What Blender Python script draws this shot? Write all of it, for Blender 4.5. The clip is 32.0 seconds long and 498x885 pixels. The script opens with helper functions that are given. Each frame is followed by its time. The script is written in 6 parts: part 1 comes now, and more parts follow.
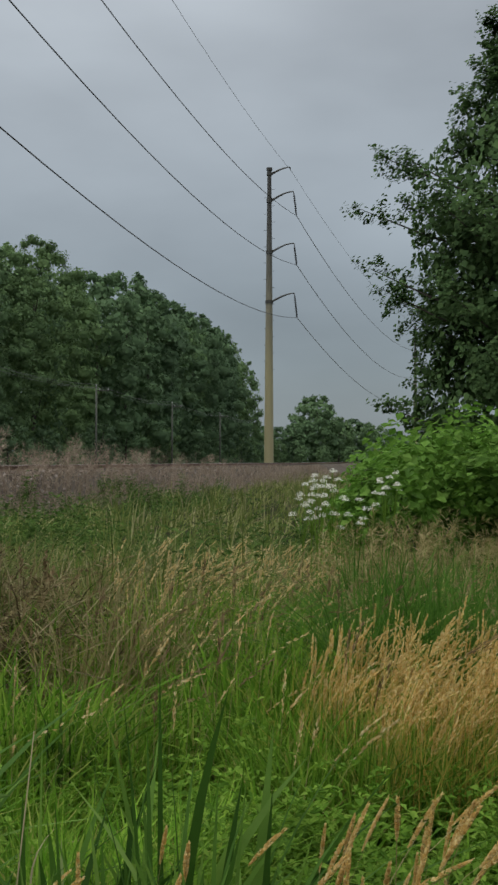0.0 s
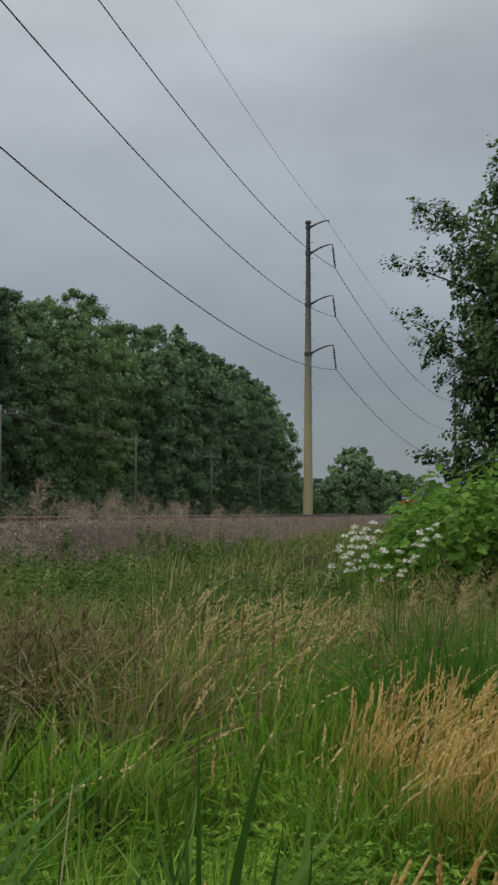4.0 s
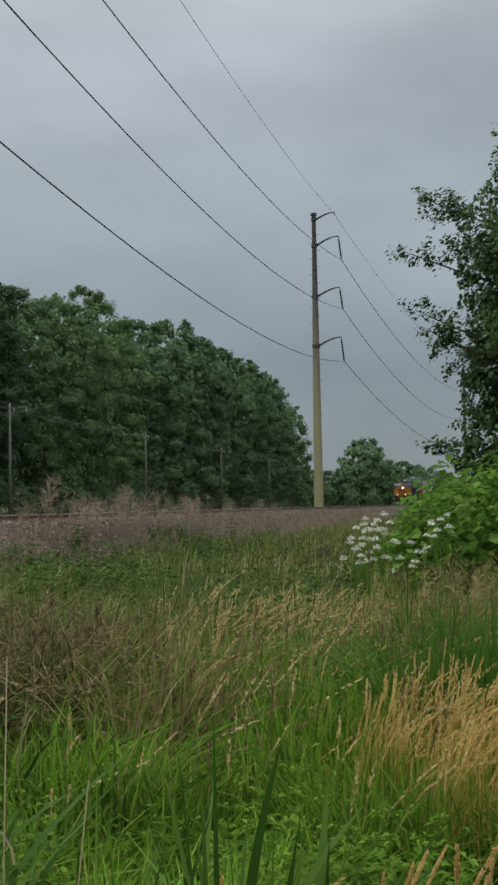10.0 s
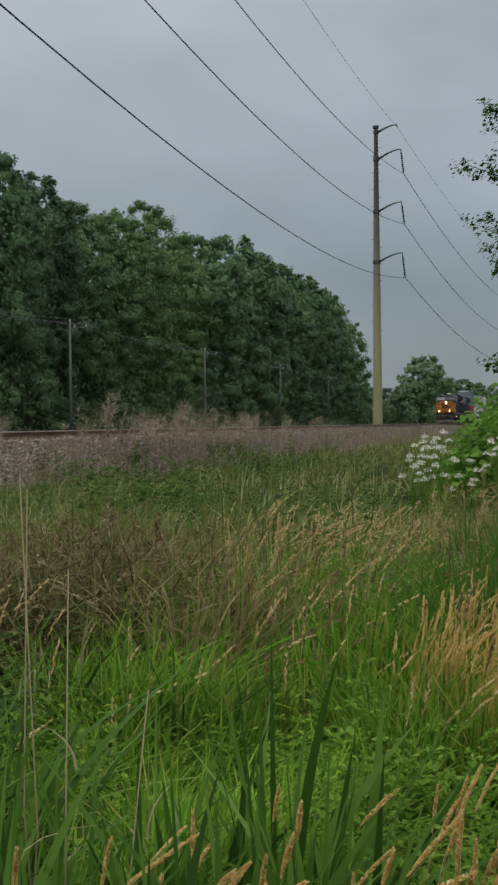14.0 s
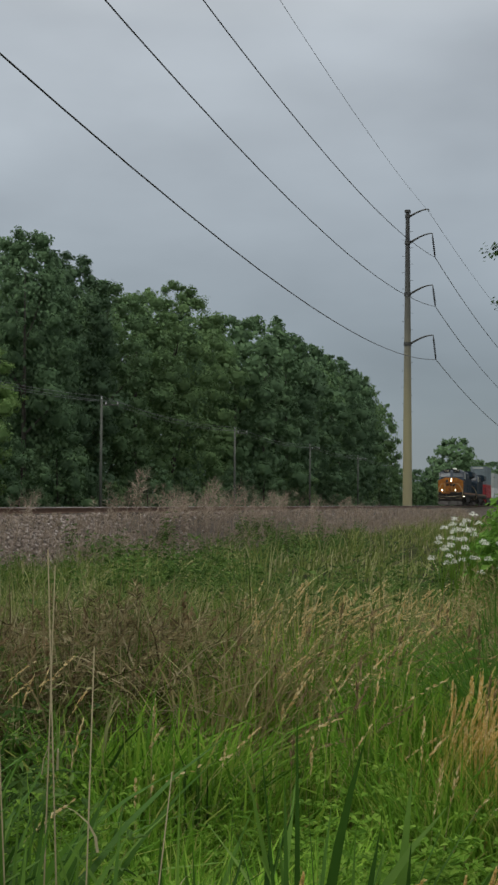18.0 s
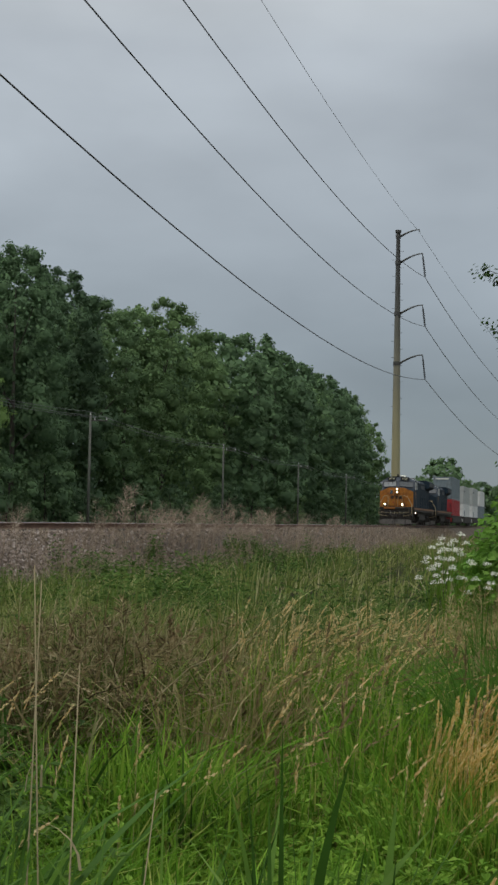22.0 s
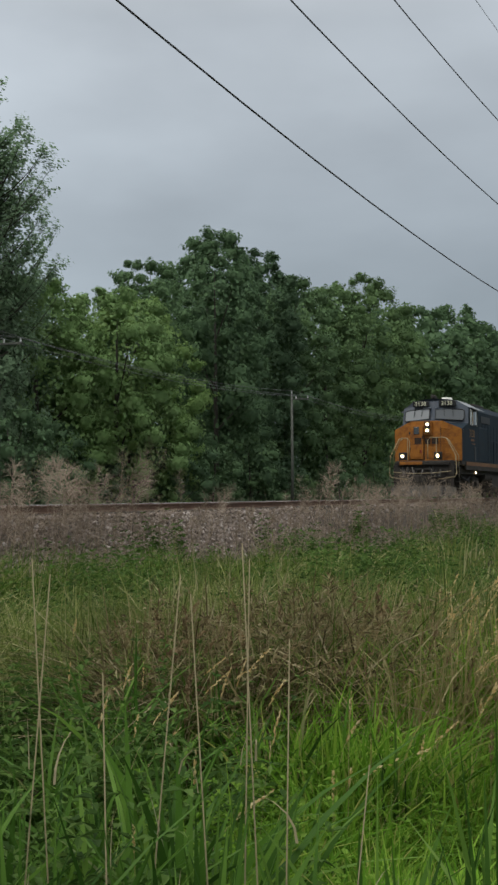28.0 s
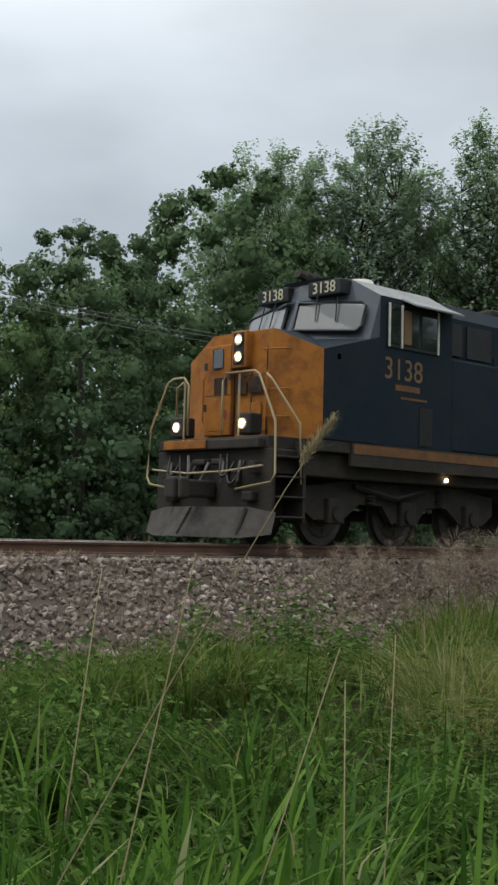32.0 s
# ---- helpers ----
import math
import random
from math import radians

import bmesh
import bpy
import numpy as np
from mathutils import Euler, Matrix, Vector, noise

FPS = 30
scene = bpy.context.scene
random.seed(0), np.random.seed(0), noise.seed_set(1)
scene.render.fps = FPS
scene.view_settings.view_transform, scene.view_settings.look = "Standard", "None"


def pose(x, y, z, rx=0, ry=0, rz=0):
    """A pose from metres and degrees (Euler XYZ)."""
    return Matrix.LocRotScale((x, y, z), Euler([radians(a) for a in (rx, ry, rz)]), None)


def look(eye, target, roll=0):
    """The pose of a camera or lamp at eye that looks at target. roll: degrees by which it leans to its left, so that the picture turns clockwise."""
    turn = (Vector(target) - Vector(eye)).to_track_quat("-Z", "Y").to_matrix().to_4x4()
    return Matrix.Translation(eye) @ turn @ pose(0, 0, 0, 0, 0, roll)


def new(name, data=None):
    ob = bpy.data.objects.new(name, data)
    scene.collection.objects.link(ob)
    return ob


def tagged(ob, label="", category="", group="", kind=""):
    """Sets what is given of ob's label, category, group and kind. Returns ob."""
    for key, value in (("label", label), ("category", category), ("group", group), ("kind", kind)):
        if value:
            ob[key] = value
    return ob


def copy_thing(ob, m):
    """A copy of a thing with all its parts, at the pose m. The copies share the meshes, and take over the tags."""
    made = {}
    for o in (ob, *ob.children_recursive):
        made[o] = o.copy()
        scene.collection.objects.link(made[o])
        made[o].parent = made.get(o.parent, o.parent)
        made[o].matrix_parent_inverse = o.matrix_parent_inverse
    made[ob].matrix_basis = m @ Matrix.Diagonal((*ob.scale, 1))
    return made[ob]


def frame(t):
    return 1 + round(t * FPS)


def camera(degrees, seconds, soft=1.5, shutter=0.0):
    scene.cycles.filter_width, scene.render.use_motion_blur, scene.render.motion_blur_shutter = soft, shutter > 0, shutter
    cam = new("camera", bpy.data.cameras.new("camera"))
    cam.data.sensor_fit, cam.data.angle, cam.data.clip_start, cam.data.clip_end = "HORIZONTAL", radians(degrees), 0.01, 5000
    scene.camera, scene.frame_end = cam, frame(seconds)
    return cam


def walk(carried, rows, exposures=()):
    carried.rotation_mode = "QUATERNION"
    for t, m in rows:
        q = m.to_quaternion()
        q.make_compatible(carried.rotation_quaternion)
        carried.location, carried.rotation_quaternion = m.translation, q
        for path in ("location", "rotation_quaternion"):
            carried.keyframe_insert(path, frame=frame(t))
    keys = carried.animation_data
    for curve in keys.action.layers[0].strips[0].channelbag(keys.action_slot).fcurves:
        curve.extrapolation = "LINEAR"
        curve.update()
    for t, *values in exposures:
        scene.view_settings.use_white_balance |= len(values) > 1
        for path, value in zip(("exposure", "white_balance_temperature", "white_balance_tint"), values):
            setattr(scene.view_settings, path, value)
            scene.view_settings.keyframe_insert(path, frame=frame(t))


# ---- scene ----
EYE = 1.67          # height of the lens over the field
TRACK = -15.0       # the track's centre line runs along y at this x
RAIL = 1.5          # top of the rail
SPEED = 10.21       # the train's speed in metres a second

PATH = [  # seconds, yaw, tilt, roll
    (0, 8.31, 90.85, -0.12), (0.5, 8.45, 91.03, 0.02), (1, 9.20, 92.95, -0.19), (1.5, 9.39, 93.22, -0.26),
    (2, 10.21, 93.54, -0.30), (2.5, 10.55, 93.81, -0.37), (3, 10.59, 93.73, -0.27), (3.5, 10.38, 93.34, -0.20),
    (5.5, 9.50, 93.12, -0.10), (6, 9.38, 93.12, -0.07), (6.5, 9.14, 93.32, -0.13), (7, 9.07, 93.80, -0.51),
    (7.5, 9.41, 93.61, -0.61), (8, 10.63, 93.23, -0.60), (8.5, 10.25, 93.15, 0.14), (9, 10.27, 93.15, 0.39),
    (9.5, 10.43, 93.13, 0.66), (10, 10.60, 92.92, 0.88), (10.5, 11.09, 92.85, 1.02), (11, 11.53, 92.18, 1.11),
    (11.5, 11.48, 91.06, 1.56), (12, 11.48, 89.90, 1.89), (12.5, 11.58, 89.23, 2.11), (13, 12.22, 88.09, 1.39),
    (13.5, 12.91, 88.43, 0.53), (14, 13.29, 89.14, 0.48), (14.5, 13.24, 89.74, 0.37), (16.5, 12.60, 91.17, 0.05),
    (17, 12.39, 91.73, -0.12), (17.5, 13.50, 92.71, -0.08), (18, 14.62, 92.77, -0.41), (18.5, 17.21, 92.81, -0.91),
    (19, 17.38, 92.68, -0.77), (19.5, 14.06, 92.45, -1.05), (20, 12.47, 92.64, -1.28), (20.5, 12.59, 93.01, -1.28),
    (21, 13.29, 93.29, -1.41), (21.5, 13.69, 93.41, -1.23), (22, 14.06, 93.58, -1.07), (22.5, 14.52, 93.61, -0.82),
    (23, 14.99, 93.78, -0.69), (23.5, 15.20, 93.93, -0.64), (24, 15.63, 93.84, -0.49), (24.5, 15.93, 93.63, -0.27),
    (25, 16.57, 93.60, 0.00), (25.5, 17.21, 93.25, 0.12), (27.5, 22.07, 93.19, 0.43), (28, 23.40, 92.45, 0.36),
    (28.5, 28.33, 93.01, 0.28), (29, 29.34, 93.65, 0.40), (29.5, 29.88, 93.91, -0.28), (30, 32.71, 93.90, -0.68),
    (30.5, 35.28, 93.43, -0.86), (31, 38.47, 93.29, -0.99), (31.5, 41.47, 93.63, -1.01), (32, 46.34, 94.17, -1.48),
]
cam = camera(22.56, 32.0, 2.6)
walk(cam, [(t, pose(0, 0, EYE, tilt, roll, yaw)) for t, yaw, tilt, roll in PATH],
     exposures=[(0, 0.0), (27, 0.0), (28, 0.05), (29, 0.12), (30, 0.12), (31, 0.18), (32, 0.16)])

# ---- sky and sun: an overcast evening, brightest overhead ----
world = bpy.data.worlds.new("world")
scene.world = world
world.use_nodes = True


def wire(tree, a, out, b, inp):
    tree.links.new(a.outputs[out], b.inputs[inp])


def sky():
    t = world.node_tree
    n = t.nodes
    n.clear()
    co = n.new("ShaderNodeTexCoord")
    sep = n.new("ShaderNodeSeparateXYZ")
    wire(t, co, "Generated", sep, 0)
    grad = n.new("ShaderNodeValToRGB")          # overcast: dim at the horizon, bright overhead
    els = grad.color_ramp.elements
    els[0].position, els[0].color = 0.0, (0.185, 0.221, 0.247, 1)
    els[1].position, els[1].color = 1.0, (1.28, 1.31, 1.26, 1)
    for p, c in ((0.08, (0.209, 0.247, 0.278, 1)), (0.18, (0.276, 0.313, 0.344, 1)), (0.36, (0.36, 0.392, 0.421, 1)), (0.6, (0.87, 0.9, 0.885, 1))):
        e = els.new(p)
        e.color = c
    wire(t, sep, "Z", grad, "Fac")
    stretch = n.new("ShaderNodeMapping")
    stretch.inputs["Scale"].default_value = (1.0, 1.0, 2.4)
    wire(t, co, "Generated", stretch, "Vector")
    cloud = n.new("ShaderNodeTexNoise")
    cloud.inputs["Scale"].default_value, cloud.inputs["Detail"].default_value = 3.2, 5.0
    cloud.inputs["Roughness"].default_value = 0.45
    wire(t, stretch, "Vector", cloud, "Vector")
    rng = n.new("ShaderNodeMapRange")
    rng.inputs["From Min"].default_value, rng.inputs["From Max"].default_value = 0.3, 0.7
    rng.inputs["To Min"].default_value, rng.inputs["To Max"].default_value = 0.79, 1.22
    wire(t, cloud, "Fac", rng, "Value")
    # the cloud is thinner towards the south-west, where the day still shows
    bright = n.new("ShaderNodeMapRange")
    bright.inputs["From Min"].default_value, bright.inputs["From Max"].default_value = 0.08, 0.9
    bright.inputs["To Min"].default_value, bright.inputs["To Max"].default_value = 1.0, 1.62
    flip = n.new("ShaderNodeMath")
    flip.operation = "MULTIPLY"
    flip.inputs[1].default_value = -1.0
    wire(t, sep, "X", flip, 0)
    wire(t, flip, "Value", bright, "Value")
    amount = n.new("ShaderNodeMath")
    amount.operation = "MULTIPLY"
    wire(t, rng, "Result", amount, 0)
    wire(t, bright, "Result", amount, 1)
    mul = n.new("ShaderNodeVectorMath")
    mul.operation = "SCALE"
    wire(t, grad, "Color", mul, 0)
    wire(t, amount, "Value", mul, "Scale")
    air = n.new("ShaderNodeTexSky")
    air.sky_type, air.sun_disc = "NISHITA", False
    air.sun_elevation, air.sun_rotation = radians(38), radians(230)
    dim = n.new("ShaderNodeVectorMath")
    dim.operation = "SCALE"
    dim.inputs["Scale"].default_value = 0.012
    wire(t, air, "Color", dim, 0)
    add = n.new("ShaderNodeVectorMath")
    wire(t, mul, "Vector", add, 0)
    wire(t, dim, "Vector", add, 1)
    bg = n.new("ShaderNodeBackground")
    wire(t, add, "Vector", bg, "Color")
    bg.inputs["Strength"].default_value = 1.0
    out = n.new("ShaderNodeOutputWorld")
    wire(t, bg, "Background", out, "Surface")


sky()
sun = new("sun", bpy.data.lights.new("sun", "SUN"))
sun.data.energy, sun.data.angle, sun.data.color = 0.9, radians(40), (1.0, 0.97, 0.92)
sun.matrix_world = look((-20, -45, 80), (0, 0, 0))

# ---- materials ----
def material(name):
    m = bpy.data.materials.new(name)
    m.use_nodes = True
    t = m.node_tree
    return m, t, t.nodes["Principled BSDF"]


def noise_node(t, scale, detail=4.0, rough=0.6, coords="Object"):
    co = t.nodes.new("ShaderNodeTexCoord")
    n = t.nodes.new("ShaderNodeTexNoise")
    n.inputs["Scale"].default_value, n.inputs["Detail"].default_value, n.inputs["Roughness"].default_value = scale, detail, rough
    wire(t, co, coords, n, "Vector")
    return n


def ramp(t, source, out, stops):
    r = t.nodes.new("ShaderNodeValToRGB")
    els = r.color_ramp.elements
    els[0].position, els[0].color = stops[0][0], (*stops[0][1], 1)
    els[1].position, els[1].color = stops[-1][0], (*stops[-1][1], 1)
    for p, c in stops[1:-1]:
        els.new(p).color = (*c, 1)
    wire(t, source, out, r, "Fac")
    return r


def blend(t, a, b, fac_node, fac_out, amount=1.0, mode="MIX"):
    m = t.nodes.new("ShaderNodeMix")
    m.data_type, m.blend_type = "RGBA", mode
    m.inputs["Factor"].default_value = amount
    if fac_node:
        wire(t, fac_node, fac_out, m, "Factor")
    for src, k in ((a, 6), (b, 7)):
        if isinstance(src, tuple):
            m.inputs[k].default_value = (*src, 1)
        else:
            t.links.new(src, m.inputs[k])
    return m.outputs[2]


def surface(name, c1, c2, rough=0.6, metal=0.0, big=0.6, small=14.0, bump=0.15, dirt=None, dirt_amount=0.5, spec=0.4):
    """Paint, metal, stone or wood: two tones at two scales, a little relief, and dirt in broad stains."""
    m, t, p = material(name)
    a, b = noise_node(t, big), noise_node(t, small, 6.0)
    low = ramp(t, a, "Fac", ((0.3, c1), (0.7, c2)))
    col = blend(t, low.outputs["Color"], (0.5, 0.5, 0.5), b, "Fac", mode="OVERLAY")
    if dirt:
        d = noise_node(t, big * 2.3, 8.0, 0.7)
        k = ramp(t, d, "Fac", ((0.45, (0, 0, 0)), (0.72, (dirt_amount,) * 3)))
        col = blend(t, col, dirt, k, "Color")
    t.links.new(col, p.inputs["Base Color"])
    r = t.nodes.new("ShaderNodeMapRange")
    r.inputs["To Min"].default_value, r.inputs["To Max"].default_value = max(0.05, rough - 0.12), min(1.0, rough + 0.12)
    wire(t, b, "Fac", r, "Value")
    wire(t, r, "Result", p, "Roughness")
    p.inputs["Metallic"].default_value = metal
    p.inputs["Specular IOR Level"].default_value = spec
    if bump:
        u = t.nodes.new("ShaderNodeBump")
        u.inputs["Strength"].default_value, u.inputs["Distance"].default_value = bump, 0.02
        wire(t, b, "Fac", u, "Height")
        wire(t, u, "Normal", p, "Normal")
    return m


def foliage(name, stops, through_light=0.3, patch=0.5, patch_scale=0.35, rough=0.7, tone=0.0, fine=0.0):
    """Leaves and blades: each one takes its own tone, patches of them shift together, and light passes through."""
    m, t, p = material(name)
    geo = t.nodes.new("ShaderNodeNewGeometry")
    own = ramp(t, geo, "Random Per Island", stops)
    big = noise_node(t, patch_scale, 3.0)
    shade = ramp(t, big, "Fac", ((0.3, (1 - patch,) * 3), (0.7, (1.0,) * 3)))
    col = blend(t, own.outputs["Color"], shade.outputs["Color"], None, None, 1.0, "MULTIPLY")
    if fine:
        fn = noise_node(t, fine, 3.0, 0.7)
        mot = ramp(t, fn, "Fac", ((0.35, (0.5, 0.5, 0.5)), (0.65, (1.25, 1.25, 1.25))))
        col = blend(t, col, mot.outputs["Color"], None, None, 1.0, "MULTIPLY")
    if tone:
        info = t.nodes.new("ShaderNodeObjectInfo")
        each = ramp(t, info, "Random", ((0.0, (1 - tone, 1 - tone, 1 - tone * 0.7)), (0.5, (1.0, 1.0, 1.0)), (1.0, (1 + tone * 0.9, 1 + tone * 0.7, 1 - tone * 0.2))))
        col = blend(t, col, each.outputs["Color"], None, None, 1.0, "MULTIPLY")
    t.links.new(col, p.inputs["Base Color"])
    p.inputs["Roughness"].default_value = rough
    p.inputs["Specular IOR Level"].default_value = 0.12
    tr = t.nodes.new("ShaderNodeBsdfTranslucent")
    t.links.new(col, tr.inputs["Color"])
    mix = t.nodes.new("ShaderNodeMixShader")
    mix.inputs["Fac"].default_value = through_light
    wire(t, p, "BSDF", mix, 1)
    wire(t, tr, "BSDF", mix, 2)
    wire(t, mix, "Shader", t.nodes["Material Output"], "Surface")
    return m


def glow(name, colour, strength):
    m, t, p = material(name)
    p.inputs["Base Color"].default_value = (*colour, 1)
    p.inputs["Emission Color"].default_value = (*colour, 1)
    p.inputs["Emission Strength"].default_value = strength
    return m


def glass(name, tint, rough=0.05, gloss=1.0):
    m, t, p = material(name)
    p.inputs["Base Color"].default_value = (*tint, 1)
    p.inputs["Roughness"].default_value, p.inputs["IOR"].default_value = rough, 1.5
    p.inputs["Specular IOR Level"].default_value = gloss
    p.inputs["Coat Weight"].default_value = gloss
    return m


SOIL = surface("soil", (0.022, 0.024, 0.011), (0.038, 0.044, 0.016), 0.95, big=0.25, small=9, bump=0.6, spec=0.02)
BALLAST = surface("ballast bed", (0.08, 0.066, 0.054), (0.125, 0.104, 0.086), 0.95, big=0.5, small=40, bump=0.8, spec=0.05)
STEEL = surface("rail steel", (0.1, 0.055, 0.035), (0.16, 0.09, 0.06), 0.75, 0.1, big=2, small=30, bump=0.3)
RAILHEAD = surface("worn railhead", (0.3, 0.28, 0.27), (0.4, 0.38, 0.36), 0.42, 0.8, big=1, small=20, bump=0.05)
TIE = surface("creosoted tie", (0.05, 0.04, 0.032), (0.09, 0.075, 0.06), 0.85, big=3, small=30, bump=0.5)
POLETOP = surface("dark pole steel", (0.05, 0.05, 0.048), (0.09, 0.088, 0.08), 0.6, 0.3, big=0.5, small=8, bump=0.1)
RUBBER = surface("dark insulator", (0.02, 0.02, 0.022), (0.04, 0.04, 0.042), 0.5, big=2, small=9, bump=0.05)
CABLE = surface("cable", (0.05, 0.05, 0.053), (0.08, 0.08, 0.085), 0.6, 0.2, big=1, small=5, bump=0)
# ground wire; also the far spans, whose lightening with distance is in the colour
CABLE_FAR = surface("ground wire and distance-paled cable", (0.2, 0.21, 0.22), (0.26, 0.27, 0.28), 0.5, 0.3, big=1, small=5, bump=0)
WIRE = surface("weathered thin wire", (0.12, 0.125, 0.13), (0.16, 0.165, 0.17), 0.55, 0.2, big=1, small=5, bump=0)
POLEWOOD = surface("grey pole wood", (0.1, 0.105, 0.09), (0.15, 0.155, 0.135), 0.9, big=0.8, small=12, bump=0.4, spec=0.1)
BARK = surface("bark", (0.045, 0.038, 0.03), (0.09, 0.08, 0.065), 0.9, big=1.5, small=18, bump=0.7)
PORCELAIN = surface("pale insulator", (0.45, 0.46, 0.45), (0.6, 0.6, 0.58), 0.3, big=3, small=9, bump=0)


def stone_material():
    m, t, p = material("ballast stone")
    geo = t.nodes.new("ShaderNodeNewGeometry")
    own = ramp(t, geo, "Random Per Island", ((0.0, (0.095, 0.072, 0.06)), (0.4, (0.19, 0.148, 0.122)), (0.86, (0.27, 0.218, 0.185)), (1.0, (0.42, 0.37, 0.34))))
    b = noise_node(t, 25.0, 5.0)
    col = blend(t, own.outputs["Color"], (0.5, 0.5, 0.5), b, "Fac", mode="OVERLAY")
    t.links.new(col, p.inputs["Base Color"])
    p.inputs["Roughness"].default_value = 0.85
    return m


def shaft_material():
    """Buff weathered steel; its colour darkens unevenly from the middle of the shaft to its top."""
    m, t, p = material("top-darkened pole steel")
    co = t.nodes.new("ShaderNodeTexCoord")
    sep = t.nodes.new("ShaderNodeSeparateXYZ")
    wire(t, co, "Object", sep, 0)
    n = noise_node(t, 0.7, 5.0)
    add = t.nodes.new("ShaderNodeMath")
    add.operation = "MULTIPLY_ADD"
    wire(t, n, "Fac", add, 0)
    add.inputs[1].default_value = 6.0
    wire(t, sep, "Z", add, 2)
    rng = t.nodes.new("ShaderNodeMapRange")
    rng.inputs["From Min"].default_value, rng.inputs["From Max"].default_value = 14.0, 33.0
    wire(t, add, "Value", rng, "Value")
    r = ramp(t, rng, "Result", ((0.0, (0.3, 0.27, 0.15)), (0.35, (0.2, 0.185, 0.13)), (0.75, (0.085, 0.085, 0.075)), (1.0, (0.045, 0.045, 0.043))))
    t.links.new(r.outputs["Color"], p.inputs["Base Color"])
    p.inputs["Roughness"].default_value = 0.65
    return m


SHAFT = shaft_material()
STONE = stone_material()
WOODS = foliage("woodland leaves", ((0.0, (0.12, 0.2, 0.102)), (0.5, (0.142, 0.235, 0.115)), (1.0, (0.17, 0.275, 0.13))), 0.36, 0.25, 0.12, tone=0.22)
GROVE = foliage("mid green leaves", ((0.0, (0.14, 0.225, 0.105)), (0.5, (0.175, 0.28, 0.13)), (1.0, (0.22, 0.335, 0.155))), 0.38, 0.25, 0.12, tone=0.2)
WOODS_LIGHT = foliage("light green leaves", ((0.0, (0.21, 0.34, 0.12)), (0.5, (0.26, 0.405, 0.15)), (1.0, (0.32, 0.47, 0.185))), 0.36, 0.2, 0.12, tone=0.12)
POPLAR = foliage("poplar leaves", ((0.0, (0.22, 0.33, 0.19)), (0.5, (0.27, 0.395, 0.23)), (1.0, (0.33, 0.455, 0.27))), 0.48, 0.22, 0.15, tone=0.13)
MAPLE = foliage("maple leaves", ((0.0, (0.075, 0.14, 0.05)), (0.5, (0.1, 0.18, 0.062)), (1.0, (0.14, 0.23, 0.08))), 0.32, 0.3, 0.3)
BRIAR = foliage("briar leaves", ((0.0, (0.095, 0.21, 0.03)), (0.5, (0.155, 0.32, 0.045)), (1.0, (0.24, 0.42, 0.08))), 0.38, 0.5, 0.8)
GRASS = foliage("green grass", ((0.0, (0.085, 0.205, 0.018)), (0.45, (0.2, 0.41, 0.038)), (0.88, (0.34, 0.53, 0.068)), (1.0, (0.5, 0.47, 0.15))), 0.47, 0.6, 1.5)
DARKGRASS = foliage("dark green grass", ((0.0, (0.06, 0.155, 0.022)), (0.6, (0.105, 0.235, 0.032)), (1.0, (0.17, 0.31, 0.055))), 0.4, 0.35, 0.9)
REED = foliage("reed leaves", ((0.0, (0.033, 0.09, 0.013)), (0.5, (0.1, 0.215, 0.033)), (0.975, (0.2, 0.35, 0.06)), (1.0, (0.46, 0.44, 0.27))), 0.42, 0.35, 1.6, 0.5)
SEED = foliage("ripe seed heads", ((0.0, (0.56, 0.39, 0.16)), (0.5, (0.72, 0.53, 0.25)), (1.0, (0.86, 0.72, 0.43))), 0.42, 0.22, 1.5)
RIPE = foliage("golden seed heads", ((0.0, (0.66, 0.45, 0.15)), (0.5, (0.8, 0.58, 0.23)), (1.0, (0.9, 0.76, 0.42))), 0.42, 0.2, 1.8)
DOCK = foliage("reddish brown seed stalks", ((0.0, (0.13, 0.085, 0.042)), (0.5, (0.25, 0.175, 0.09)), (1.0, (0.42, 0.31, 0.18))), 0.3, 0.35, 1.5)
TAN = foliage("tan grass", ((0.0, (0.24, 0.2, 0.08)), (0.5, (0.33, 0.28, 0.12)), (1.0, (0.45, 0.38, 0.2))), 0.3, 0.2, 1.5)
RUST = foliage("rusty grass stems", ((0.0, (0.56, 0.37, 0.08)), (0.45, (0.52, 0.42, 0.1)), (1.0, (0.32, 0.45, 0.09))), 0.42, 0.2, 1.5)
PINK = foliage("dry pinkish grass", ((0.0, (0.19, 0.145, 0.108)), (0.5, (0.335, 0.265, 0.2)), (1.0, (0.48, 0.39, 0.3))), 0.3, 0.35, 0.6)
DEAD = foliage("dead brown brush", ((0.0, (0.07, 0.055, 0.025)), (0.4, (0.23, 0.18, 0.085)), (0.8, (0.4, 0.33, 0.175)), (1.0, (0.58, 0.5, 0.31))), 0.38, 0.6, 2.2)
STRAW = foliage("dry straw", ((0.0, (0.34, 0.28, 0.16)), (1.0, (0.48, 0.41, 0.26))), 0.25, 0.15, 1.0)
PETAL = foliage("white petals", ((0.0, (0.72, 0.72, 0.62)), (1.0, (0.86, 0.86, 0.8))), 0.3, 0.1, 2.0)
OLIVE = foliage("olive mixed grass", ((0.0, (0.1, 0.15, 0.03)), (0.5, (0.235, 0.295, 0.075)), (0.8, (0.38, 0.4, 0.15)), (1.0, (0.56, 0.5, 0.28))), 0.4, 0.6, 1.3)
LUSH = foliage("lush dark blades", ((0.0, (0.03, 0.075, 0.012)), (0.5, (0.08, 0.17, 0.028)), (0.9, (0.16, 0.27, 0.05)), (1.0, (0.32, 0.3, 0.14))), 0.4, 0.5, 0.8)
